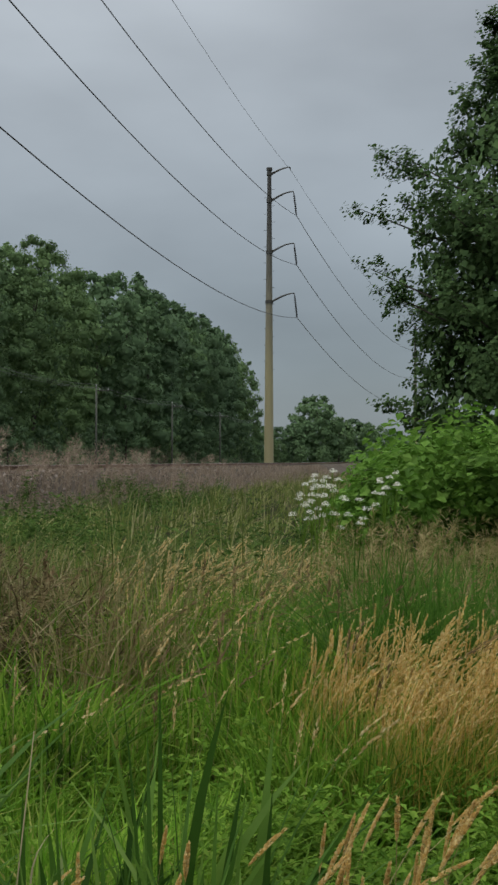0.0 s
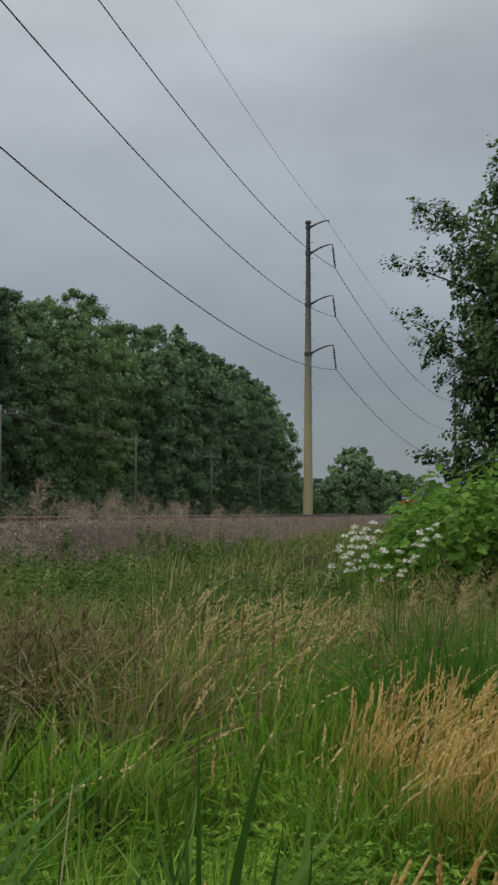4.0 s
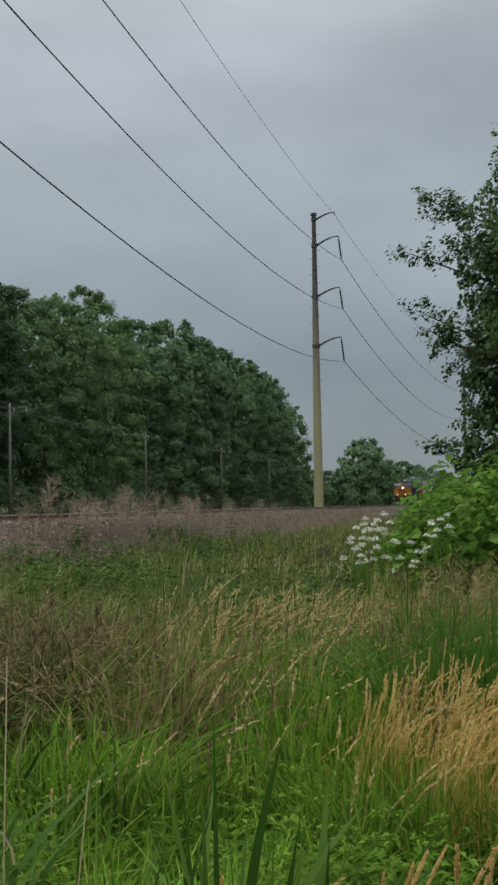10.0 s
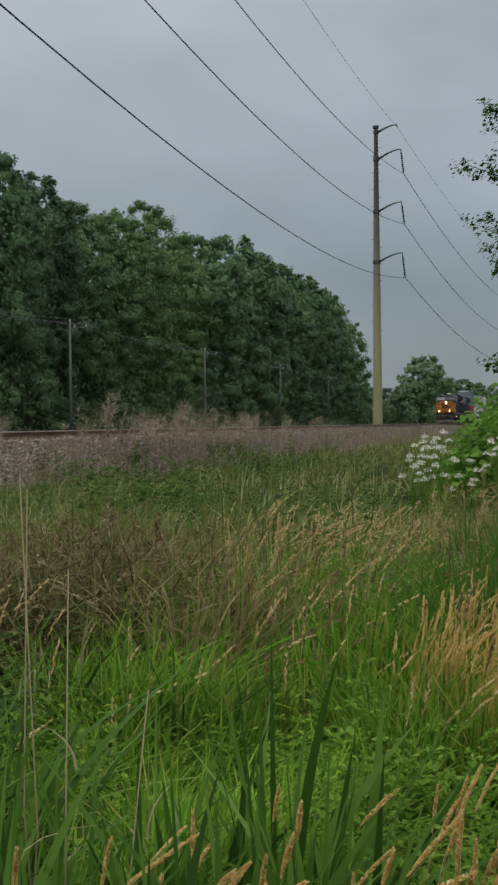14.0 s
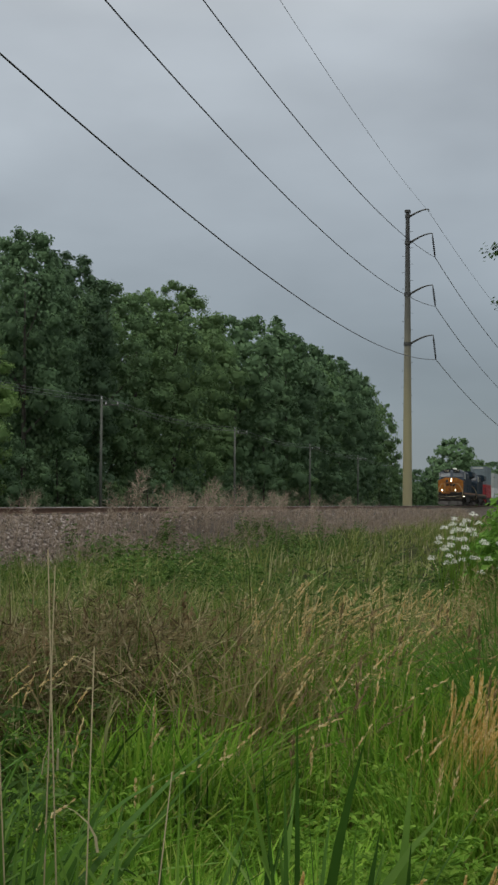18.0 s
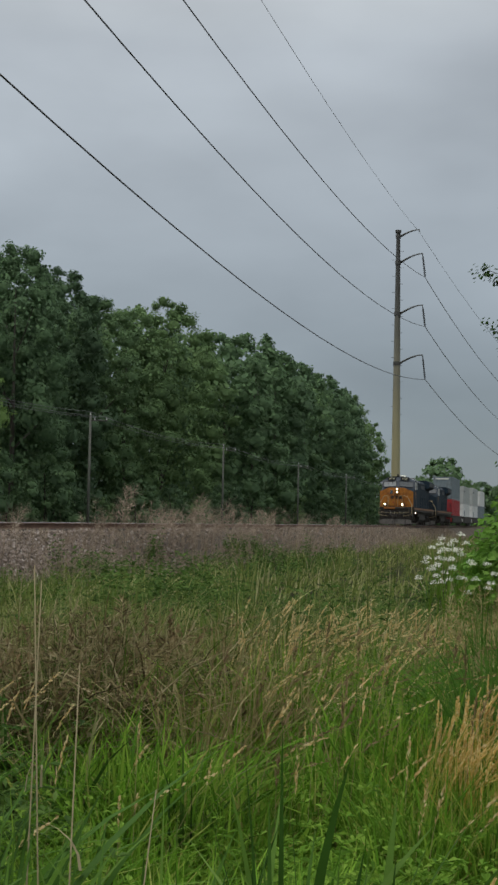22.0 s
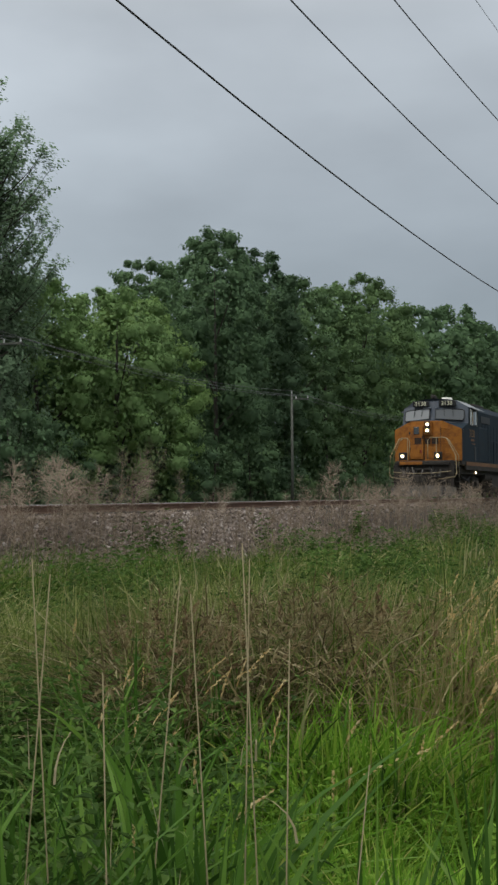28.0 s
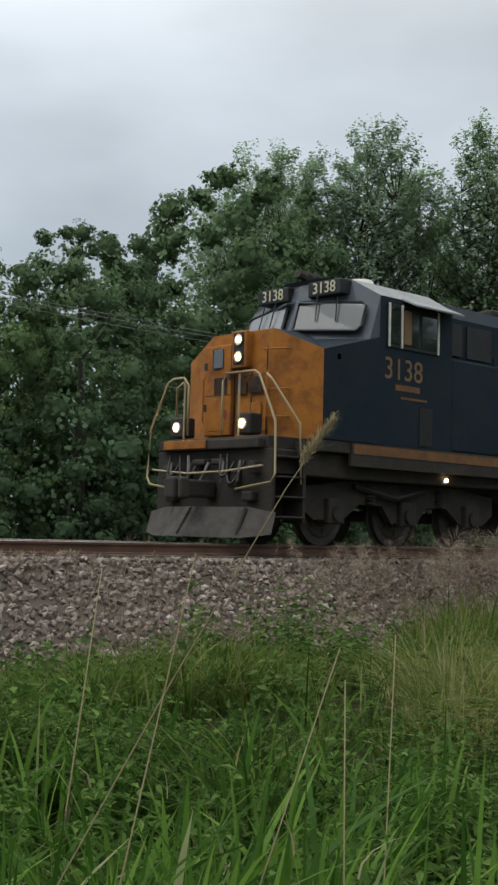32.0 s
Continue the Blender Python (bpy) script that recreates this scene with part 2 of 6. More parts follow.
BRAMBLE = foliage("dark weed leaves", ((0.0, (0.045, 0.095, 0.02)), (0.5, (0.095, 0.18, 0.038)), (1.0, (0.18, 0.285, 0.07))), 0.35, 0.5, 1.2)
BANK = foliage("bank grass", ((0.0, (0.06, 0.11, 0.016)), (0.5, (0.135, 0.23, 0.036)), (0.8, (0.23, 0.31, 0.07)), (1.0, (0.42, 0.38, 0.18))), 0.4, 0.6, 1.3)
WEED = foliage("weed leaves", ((0.0, (0.085, 0.19, 0.018)), (0.5, (0.165, 0.315, 0.035)), (1.0, (0.27, 0.43, 0.065))), 0.4, 0.45, 1.4)


# ---- mesh helpers ----
def fast(name, verts, faces, mats, mat_of=None, smooth=False):
    """A mesh from arrays: verts (n, 3); faces (m, k), all with k corners."""
    verts, faces = np.asarray(verts, np.float32).reshape(-1, 3), np.asarray(faces, np.int32)
    me = bpy.data.meshes.new(name)
    k = faces.shape[1]
    me.vertices.add(len(verts))
    me.vertices.foreach_set("co", verts.ravel())
    me.loops.add(faces.size)
    me.loops.foreach_set("vertex_index", faces.ravel())
    me.polygons.add(len(faces))
    me.polygons.foreach_set("loop_start", np.arange(len(faces), dtype=np.int32) * k)
    for m in mats:
        me.materials.append(m)
    if mat_of is not None:
        me.polygons.foreach_set("material_index", np.asarray(mat_of, np.int32))
    me.polygons.foreach_set("use_smooth", np.full(len(faces), smooth))
    me.update(calc_edges=True)
    return me


def part(name, bm, mat, parent=None, label="", smooth=False, at=None):
    """Links a bmesh as one mesh object under a thing or under a part."""
    me = bpy.data.meshes.new(name)
    bm.to_mesh(me)
    bm.free()
    for m in (mat if isinstance(mat, (list, tuple)) else (mat,)):
        me.materials.append(m)
    if smooth:
        me.polygons.foreach_set("use_smooth", np.full(len(me.polygons), True))
    ob = new(name, me)
    if parent:
        ob.parent = parent
    if at is not None:
        ob.matrix_basis = at
    if label:
        tagged(ob, label)
    return ob


def box(bm, x0, x1, y0, y1, z0, z1, bevel=0.0):
    r = bmesh.ops.create_cube(bm, size=1.0, matrix=Matrix.LocRotScale(((x0 + x1) / 2, (y0 + y1) / 2, (z0 + z1) / 2), None, (x1 - x0, y1 - y0, z1 - z0)))
    if bevel:
        edges = list({e for v in r["verts"] for e in v.link_edges})
        bmesh.ops.bevel(bm, geom=edges, offset=bevel, segments=2, affect="EDGES", profile=0.5)
    return bm


def boxed(*a, **k):
    return box(bmesh.new(), *a, **k)


def rod(bm, points, radius, sides=8, end=None):
    """A round bar through the points; radius may taper to end."""
    pts = [Vector(p) for p in points]
    rings = []
    for i, p in enumerate(pts):
        d = (pts[min(i + 1, len(pts) - 1)] - pts[max(i - 1, 0)]).normalized()
        u = d.orthogonal().normalized() if abs(d.z) > 0.99 else d.cross(Vector((0, 0, 1))).normalized()
        v = d.cross(u)
        r = radius if end is None else radius + (end - radius) * i / (len(pts) - 1)
        rings.append([bm.verts.new(p + r * (math.cos(2 * math.pi * k / sides) * u + math.sin(2 * math.pi * k / sides) * v)) for k in range(sides)])
    for a, b in zip(rings, rings[1:]):
        for k in range(sides):
            bm.faces.new((a[k], a[(k + 1) % sides], b[(k + 1) % sides], b[k]))
    bm.faces.new(rings[0][::-1])
    bm.faces.new(rings[-1])
    return bm


def disc(bm, centre, axis, radius, depth, sides=24, inner=None):
    """A short round drum whose axis is x, y or z."""
    turn = {"x": Euler((0, math.pi / 2, 0)), "y": Euler((math.pi / 2, 0, 0)), "z": Euler((0, 0, 0))}[axis]
    bmesh.ops.create_cone(bm, cap_ends=True, segments=sides, radius1=radius, radius2=radius if inner is None else inner, depth=depth,
                          matrix=Matrix.LocRotScale(centre, turn, None))
    return bm


def prism(bm, outline, axis, a, b):
    """A closed outline (list of pairs) drawn along x, y or z from a to b."""
    def at(p, q, s):
        return {"x": (s, p, q), "y": (p, s, q), "z": (p, q, s)}[axis]
    lo = [bm.verts.new(at(p, q, a)) for p, q in outline]
    hi = [bm.verts.new(at(p, q, b)) for p, q in outline]
    n = len(outline)
    for i in range(n):
        bm.faces.new((lo[i], lo[(i + 1) % n], hi[(i + 1) % n], hi[i]))
    bm.faces.new(lo[::-1])
    bm.faces.new(hi)
    bmesh.ops.recalc_face_normals(bm, faces=bm.faces)
    return bm


def rnd(seed):
    return np.random.RandomState(seed)


def leaves(pos, out, size, rs, up=0.5, jitter=0.36, wide=0.3):
    """Quads, one a leaf: at pos, facing roughly along out and upwards. Returns verts, faces."""
    n = len(pos)
    nrm = out * (1 - up) + np.array([0, 0, up]) + rs.normal(0, jitter, (n, 3))
    nrm /= np.linalg.norm(nrm, axis=1)[:, None] + 1e-9
    a = np.cross(nrm, rs.normal(0, 1, (n, 3)))
    a /= np.linalg.norm(a, axis=1)[:, None] + 1e-9
    b = np.cross(nrm, a)
    s = np.asarray(size).reshape(-1, 1) * rs.uniform(0.6, 1.3, (n, 1))
    fold = nrm * s * 0.12
    v = np.stack([pos - a * s * 0.5, pos - b * s * wide + fold, pos + a * s * 0.5, pos + b * s * wide + fold], 1)
    return v.reshape(-1, 3), np.arange(4 * n).reshape(n, 4)


def blades(pos, h, w, rs, lean=0.4, segs=3, wind=(0.35, -0.2)):
    """Grass blades that bend over: verts, faces."""
    n = len(pos)
    th = rs.uniform(0, 2 * np.pi, n)
    amt = np.abs(rs.normal(lean, lean * 0.5, n))
    d = np.stack([np.cos(th) + wind[0], np.sin(th) + wind[1], np.zeros(n)], 1) * (amt * h)[:, None]
    ph = th + rs.normal(np.pi / 2, 0.5, n)
    side = np.stack([np.cos(ph), np.sin(ph), np.zeros(n)], 1)
    rows = []
    for k in range(segs + 1):
        t = k / segs
        c = pos + d * t ** 2.0
        c[:, 2] += h * (t - 0.28 * np.minimum(amt, 1.6) * t ** 2.4)
        half = (w * 0.5 * (1 - t ** 1.6) + 0.0004)[:, None] * side
        rows.append(np.stack([c - half, c + half], 1))
    v = np.stack(rows, 1)                                # n, segs+1, 2, 3
    base = (np.arange(n) * (segs + 1) * 2)[:, None]
    f = np.concatenate([base + np.array([[2 * k, 2 * k + 1, 2 * k + 3, 2 * k + 2]]) for k in range(segs)], 0)
    return v.reshape(-1, 3), f


def heads(pos, h, length, fat, rs, lean=0.25, spikes=16, wind=(0.5, -0.25), stem=0.0022, feather=0.3, thick=0.32, reach=1.0):
    """Stems with a nodding seed head of many spikelets: (verts, faces) of the stems and of the heads."""
    n = len(pos)
    th = rs.uniform(0, 2 * np.pi, n)
    amt = np.abs(rs.normal(lean, lean * 0.5, n))
    d = np.stack([np.cos(th) + wind[0] * 1.6, np.sin(th) + wind[1] * 1.6, np.zeros(n)], 1) * (amt * h)[:, None]

    def along(t):
        c = pos + d * (t ** 2.4)[:, None]
        c[:, 2] += h * (t - 0.2 * amt * t ** 3)
        return c
    ph = rs.uniform(0, 2 * np.pi, n)
    side = np.stack([np.cos(ph), np.sin(ph), np.zeros(n)], 1) * stem / 2
    rows = [np.stack([along(np.full(n, t)) - side, along(np.full(n, t)) + side], 1) for t in (0, 0.4, 0.75, 1.0)]
    sv = np.stack(rows, 1).reshape(-1, 3)
    base = (np.arange(n) * 8)[:, None]
    sf = np.concatenate([base + np.array([[2 * k, 2 * k + 1, 2 * k + 3, 2 * k + 2]]) for k in range(3)], 0)
    u = rs.uniform(0, 1, (n, spikes))
    frac = 1 - (length / h)[:, None] * u
    idx = np.repeat(np.arange(n), spikes)
    fl = frac.ravel()
    a = d[idx] * (fl ** 2.4)[:, None] + pos[idx]
    a[:, 2] += h[idx] * (fl - 0.2 * amt[idx] * fl ** 3)
    dirn = d[idx] * (2.4 * fl ** 1.4)[:, None]
    dirn[:, 2] += h[idx] * (1 - 0.6 * amt[idx] * fl ** 2)
    dirn /= np.linalg.norm(dirn, axis=1)[:, None]
    sp = rs.normal(0, 1, (len(idx), 3))
    sp -= dirn * np.sum(sp * dirn, 1)[:, None]
    sp /= np.linalg.norm(sp, axis=1)[:, None] + 1e-9
    width = (fat[idx] * (0.35 + 0.65 * np.sin(np.pi * np.clip(u.ravel() * 0.9 + 0.08, 0, 1))))[:, None]
    ln = (length[idx] * rs.uniform(0.12, 0.24, len(idx)) * reach)[:, None]
    tip = a + dirn * ln + sp * width * (0.6 + feather)
    mid = a + dirn * ln * 0.5 + sp * width * 0.6
    q = np.cross(dirn, sp) * width * thick
    hv = np.stack([a, mid - q, tip, mid + q], 1).reshape(-1, 3)
    return (sv, sf), (hv, np.arange(len(hv)).reshape(-1, 4))


def join(*pieces):
    vs, fs, k = [], [], 0
    for v, f in pieces:
        vs.append(v)
        fs.append(f + k)
        k += len(v)
    return np.concatenate(vs), np.concatenate(fs)


def stuff(name, geo, mat, label, category):
    ob = new(name, fast(name, geo[0], geo[1], [mat]))
    return tagged(ob, label, category, kind="stuff")


def polar(n, r0, r1, a0, a1, rs, power=1.0):
    """n places between the distances r0 and r1 and the bearings a0 to a1 (degrees left of north), as x, y."""
    u = rs.uniform(0, 1, n) ** power
    r = np.sqrt(r0 * r0 + u * (r1 * r1 - r0 * r0))
    a = np.radians(rs.uniform(a0, a1, n))
    return -r * np.sin(a), r * np.cos(a)


def ground_z(x, y):
    """Height of the field and of the track bed."""
    x, y = np.asarray(x, float), np.asarray(y, float)
    d = np.abs(x - TRACK)
    bed = np.clip((3.9 - d) / 2.15, 0, 1) * 1.24
    roll = 0.06 * np.sin(x * 0.9 + 0.4 * y) + 0.05 * np.sin(y * 0.7 + 1.3) - 0.06 * np.clip(-x / 8, 0, 1) * (d > 3.9)
    return np.where(d < 3.9, bed + roll * np.clip((d - 2.0) / 1.9, 0, 1), roll * np.exp(-(x * x + y * y) / 9e4))


def on_ground(x, y, sink=0.02):
    return np.stack([x, y, ground_z(x, y) - sink], 1)

# ---- the setting: ground, track, ballast ----
def ground():
    near = np.arange(-24, 6.01, 0.4)
    xs = np.concatenate([[-3000, -1500, -700, -350, -180, -100, -70, -50, -38, -30], near, [8, 12, 20, 35, 60, 120, 300, 800, 1600, 3000]])
    ys = np.concatenate([[-3000, -1200, -500, -200, -90, -50, -30, -16], np.arange(-8, 60, 0.8), np.arange(60, 130, 5), [140, 170, 220, 300, 420, 700, 1200, 2000, 3500]])
    gx, gy = np.meshgrid(xs, ys, indexing="ij")
    z = ground_z(gx.ravel(), gy.ravel())
    v = np.stack([gx.ravel(), gy.ravel(), z], 1)
    n, m = len(xs), len(ys)
    i, j = np.meshgrid(np.arange(n - 1), np.arange(m - 1), indexing="ij")
    a = (i * m + j).ravel()
    f = np.stack([a, a + m, a + m + 1, a + 1], 1)
    cx = (v[f[:, 0], 0] + v[f[:, 1], 0]) / 2
    ob = new("ground", fast("ground", v, f, [SOIL, BALLAST], np.abs(cx - TRACK) < 3.7, True))
    tagged(ob, "grassy field with a raised bank of track ballast", "ground", kind="structure")


def tracks():
    prof = [(-0.075, -0.172), (0.075, -0.172), (0.075, -0.158), (0.012, -0.14), (0.009, -0.05), (0.036, -0.04), (0.037, -0.006), (0.028, 0), (-0.028, 0), (-0.037, -0.006), (-0.036, -0.04), (-0.009, -0.05), (-0.012, -0.14), (-0.075, -0.158)]
    for side in (-1, 1):
        x = TRACK + side * 0.7525
        bm = prism(bmesh.new(), [(x + p, RAIL + q) for p, q in prof], "y", -120, 700)
        rail = part("rail", bm, [STEEL, RAILHEAD])
        for p in rail.data.polygons:
            if p.normal.z > 0.3 and p.center.z > RAIL - 0.02:
                p.material_index = 1
        tagged(rail, "rusty steel rail with a worn bright head", "rail", "rails of the track", "structure")
    bm = boxed(-1.3, 1.3, -0.115, 0.115, -0.18, 0, bevel=0.012)
    bed = new("tie_row", None)
    bed.location = (TRACK, 0, RAIL - 0.172)
    tagged(bed, "row of dark creosoted wooden ties under the rails", "ties", kind="structure")
    first = part("tie", bm, TIE, bed)
    rs = rnd(5)
    for k in range(290):
        ob = first if k == 0 else new("tie", first.data)
        ob.parent = bed
        ob.matrix_basis = pose(rs.uniform(-0.03, 0.03), -10 + 0.52 * k, rs.uniform(-0.008, 0.004), 0, 0, rs.uniform(-0.8, 0.8))


def stones():
    """Crushed stone on the near shoulder and on the crown of the bed."""
    rs = rnd(11)
    ico = np.array([[0, 0, 1], [0.9, 0, 0.1], [0.25, 0.9, 0.15], [-0.75, 0.5, -0.05], [-0.7, -0.55, 0.1], [0.3, -0.9, -0.05], [0, 0, -0.8]])
    tri = np.array([[0, 1, 2], [0, 2, 3], [0, 3, 4], [0, 4, 5], [0, 5, 1], [6, 2, 1], [6, 3, 2], [6, 4, 3], [6, 5, 4], [6, 1, 5]])
    n1, n2 = 21000, 2000
    y = np.concatenate([rs.uniform(6, 34, n1), 34 + 70 * rs.uniform(0, 1, n2) ** 1.5])
    x = np.concatenate([rs.uniform(TRACK + 0.55, TRACK + 4.1, n1), rs.uniform(TRACK + 0.6, TRACK + 4.0, n2)])
    keep = np.abs(np.abs(x - TRACK) - 0.7525) > 0.09
    x, y = x[keep], y[keep]
    n = len(x)
    size = rs.uniform(0.026, 0.068, n) * np.where(y > 34, 1.5, 1.0)
    m = rs.normal(0, 1, (n, 3, 3))
    q, _ = np.linalg.qr(m)
    jit = ico[None] * rs.uniform(0.7, 1.25, (n, 7, 1))
    jit[:, :, 2] *= 0.75
    v = np.einsum("nij,nkj->nki", q, jit) * size[:, None, None]
    c = np.stack([x, y, ground_z(x, y) + size * 0.35], 1)
    v = (v + c[:, None]).reshape(-1, 3)
    f = (tri[None] + (np.arange(n) * 7)[:, None, None]).reshape(-1, 3)
    ob = new("gravel", fast("gravel", v, f, [STONE]))
    tagged(ob, "grey and pinkish crushed stone ballast beside the rails", "gravel", kind="stuff")


ground()
tracks()
stones()


# ---- power lines ----
def arc(a, b, sag, n=28):
    """Points of a hanging wire from a to b."""
    a, b = Vector(a), Vector(b)
    out = []
    for i in range(n + 1):
        t = i / n
        p = a.lerp(b, t)
        p.z -= 4 * sag * t * (1 - t)
        out.append(p)
    return out


POLE = Vector((-18.0, 138.6, 0.0))


def monopole():
    pole = new("transmission_pole", None)
    tagged(pole, "tall tapered steel power pole with four arms, darker at its top", "power pole", "steel transmission poles")
    bm = bmesh.new()
    rings = []
    for z, r in ((-0.5, 0.56), (9, 0.475), (20.5, 0.37), (34.4, 0.22)):
        rings.append([bm.verts.new((r * math.cos(math.pi * k / 6), r * math.sin(math.pi * k / 6), z)) for k in range(12)])
    for a, b in zip(rings, rings[1:]):
        for k in range(12):
            bm.faces.new((a[k], a[(k + 1) % 12], b[(k + 1) % 12], b[k]))
    part("shaft", bm, SHAFT, pole, "buff steel shaft that darkens towards its top", True)
    part("cap", disc(bmesh.new(), (0, 0, 34.45), "z", 0.34, 0.3, 12), POLETOP, pole)
    return pole


def dress_pole(pole, tips):
    """Arms, strings and collars: tips are (shaft height, tip height, reach, string foot height or None)."""
    for zs, zt, reach, foot in tips:
        bm = bmesh.new()
        pts = []
        for i in range(7):
            t = i / 6
            pts.append((0.25 + (reach - 0.25) * t, 0, zs + (zt - zs) * math.sin(t * math.pi / 2)))
        rod(bm, pts, 0.13, 8, 0.06)
        rod(bm, [pts[-1], (reach + 0.03, 0, zt - 0.3)], 0.05, 6)
        part("arm", bm, POLETOP, pole, "", True)
        part("collar", disc(bmesh.new(), (0, 0, zs), "z", 0.62 - 0.0095 * zs, 0.4, 12), POLETOP, pole)
        if foot:
            bm = bmesh.new()
            top, low = Vector((reach + 0.03, 0, zt - 0.3)), Vector((reach + 0.3, 0, foot))
            rod(bm, [top, low], 0.07, 8)
            for k in range(9):
                c = top.lerp(low, 0.12 + 0.76 * k / 8)
                disc(bm, c, "z", 0.13, 0.06, 10)
            part("insulator", bm, RUBBER, pole, "dark hanging insulator string")
    bolt = None
    for k in range(24):
        z = 11 + k * 0.92
        s = 1 if k % 2 else -1
        if bolt is None:
            bolt = part("step_bolt", rod(bmesh.new(), [(0, 0, 0), (0.62, 0, 0)], 0.022, 5), POLETOP, pole)
            ob = bolt
        else:
            ob = new("step_bolt", bolt.data)
            ob.parent = pole
        ob.matrix_basis = pose(0, 0, z, 0, 0, 0 if s > 0 else 180)


pole = monopole()
dress_pole(pole, [(33.9, 34.6, 2.35, None), (30.9, 31.86, 2.75, 29.2), (25.1, 26.05, 2.8, 23.6), (19.5, 20.44, 2.85, 17.7)])
pole.location = POLE
far_pole = copy_thing(pole, pose(-3.9, 308, 0))
tagged(far_pole, "distant steel power pole half hidden behind a tree")
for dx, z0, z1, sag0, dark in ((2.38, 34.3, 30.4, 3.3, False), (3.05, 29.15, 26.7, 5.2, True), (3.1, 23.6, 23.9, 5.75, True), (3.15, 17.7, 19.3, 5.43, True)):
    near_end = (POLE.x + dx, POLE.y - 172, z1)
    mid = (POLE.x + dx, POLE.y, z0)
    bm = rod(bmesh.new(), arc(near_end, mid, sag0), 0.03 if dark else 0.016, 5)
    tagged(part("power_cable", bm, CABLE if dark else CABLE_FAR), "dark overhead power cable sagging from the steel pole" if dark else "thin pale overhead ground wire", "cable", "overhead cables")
    # past the pole the dark cables are painted pale, as distance lightens them
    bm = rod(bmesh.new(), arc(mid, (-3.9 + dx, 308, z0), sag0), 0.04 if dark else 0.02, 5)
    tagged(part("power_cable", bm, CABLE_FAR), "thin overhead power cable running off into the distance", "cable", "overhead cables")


def wooden_pole():
    p = new("utility_pole", None)
    tagged(p, "grey wooden utility pole with a crossarm beside the woods", "utility pole", "wooden utility poles")
    part("post", rod(bmesh.new(), [(0, 0, -0.4), (0, 0, 5), (0, 0, 9.5)], 0.13, 8, 0.09), POLEWOOD, p, "", True)
    part("crossarm", boxed(-0.06, 1.4, -0.05, 0.05, 9.02, 9.12, 0.01), POLEWOOD, p, "grey weathered crossarm")
    for x in (0.35, 1.3):
        bm = bmesh.new()
        rod(bm, [(x, 0, 9.12), (x, 0, 9.2), (x, 0, 9.32)], 0.06, 8, 0.03)
        part("insulator", bm, PORCELAIN, p, "small pale insulator")
    bm = rod(bmesh.new(), [(0, 0, 9.5), (0, 0, 9.62), (0, 0, 9.75)], 0.06, 8, 0.03)
    part("insulator", bm, PORCELAIN, p, "small pale insulator")
    return p


uy = [11.5, 50.4, 89.3, 128.0, 167.0, 206.0]
first = wooden_pole()
first.location = (-35, uy[0], 0)
for y in uy[1:]:
    copy_thing(first, pose(-35, y, 0, 0, 0, 0))
for a, b in zip([-28] + uy, uy + [245]):
    for dx, z in ((0.0, 9.75), (0.35, 9.32), (1.3, 9.32)):
        bm = rod(bmesh.new(), arc((-35 + dx, a, z), (-35 + dx, b, z), 0.55, 12), 0.013, 4)
        tagged(part("utility_wire", bm, WIRE), "thin wire strung between wooden poles", "wire", "utility wires")

# ---- trees ----
def unit(rs, *shape):
    d = rs.normal(0, 1, (*shape, 3))
    return d / (np.linalg.norm(d, axis=-1)[..., None] + 1e-9)


def ball(n):
    """A round lump in quads: verts, faces."""
    vs, fs, seen = [], [], {}
    ticks = [-1 + 2 * k / n for k in range(n + 1)]
    for ax in range(3):
        for s in (-1, 1):
            for i in range(n):
                for j in range(n):
                    quad = []
                    for a, b in ((i, j), (i + 1, j), (i + 1, j + 1), (i, j + 1)):
                        p = [0.0, 0.0, 0.0]
                        p[ax], p[(ax + 1) % 3], p[(ax + 2) % 3] = s, ticks[a] * s, ticks[b]
                        key = tuple(round(c, 4) for c in p)
                        if key not in seen:
                            seen[key] = len(vs)
                            vs.append(np.array(p) / np.linalg.norm(p))
                        quad.append(seen[key])
                    fs.append(quad)
    return np.array(vs), np.array(fs)


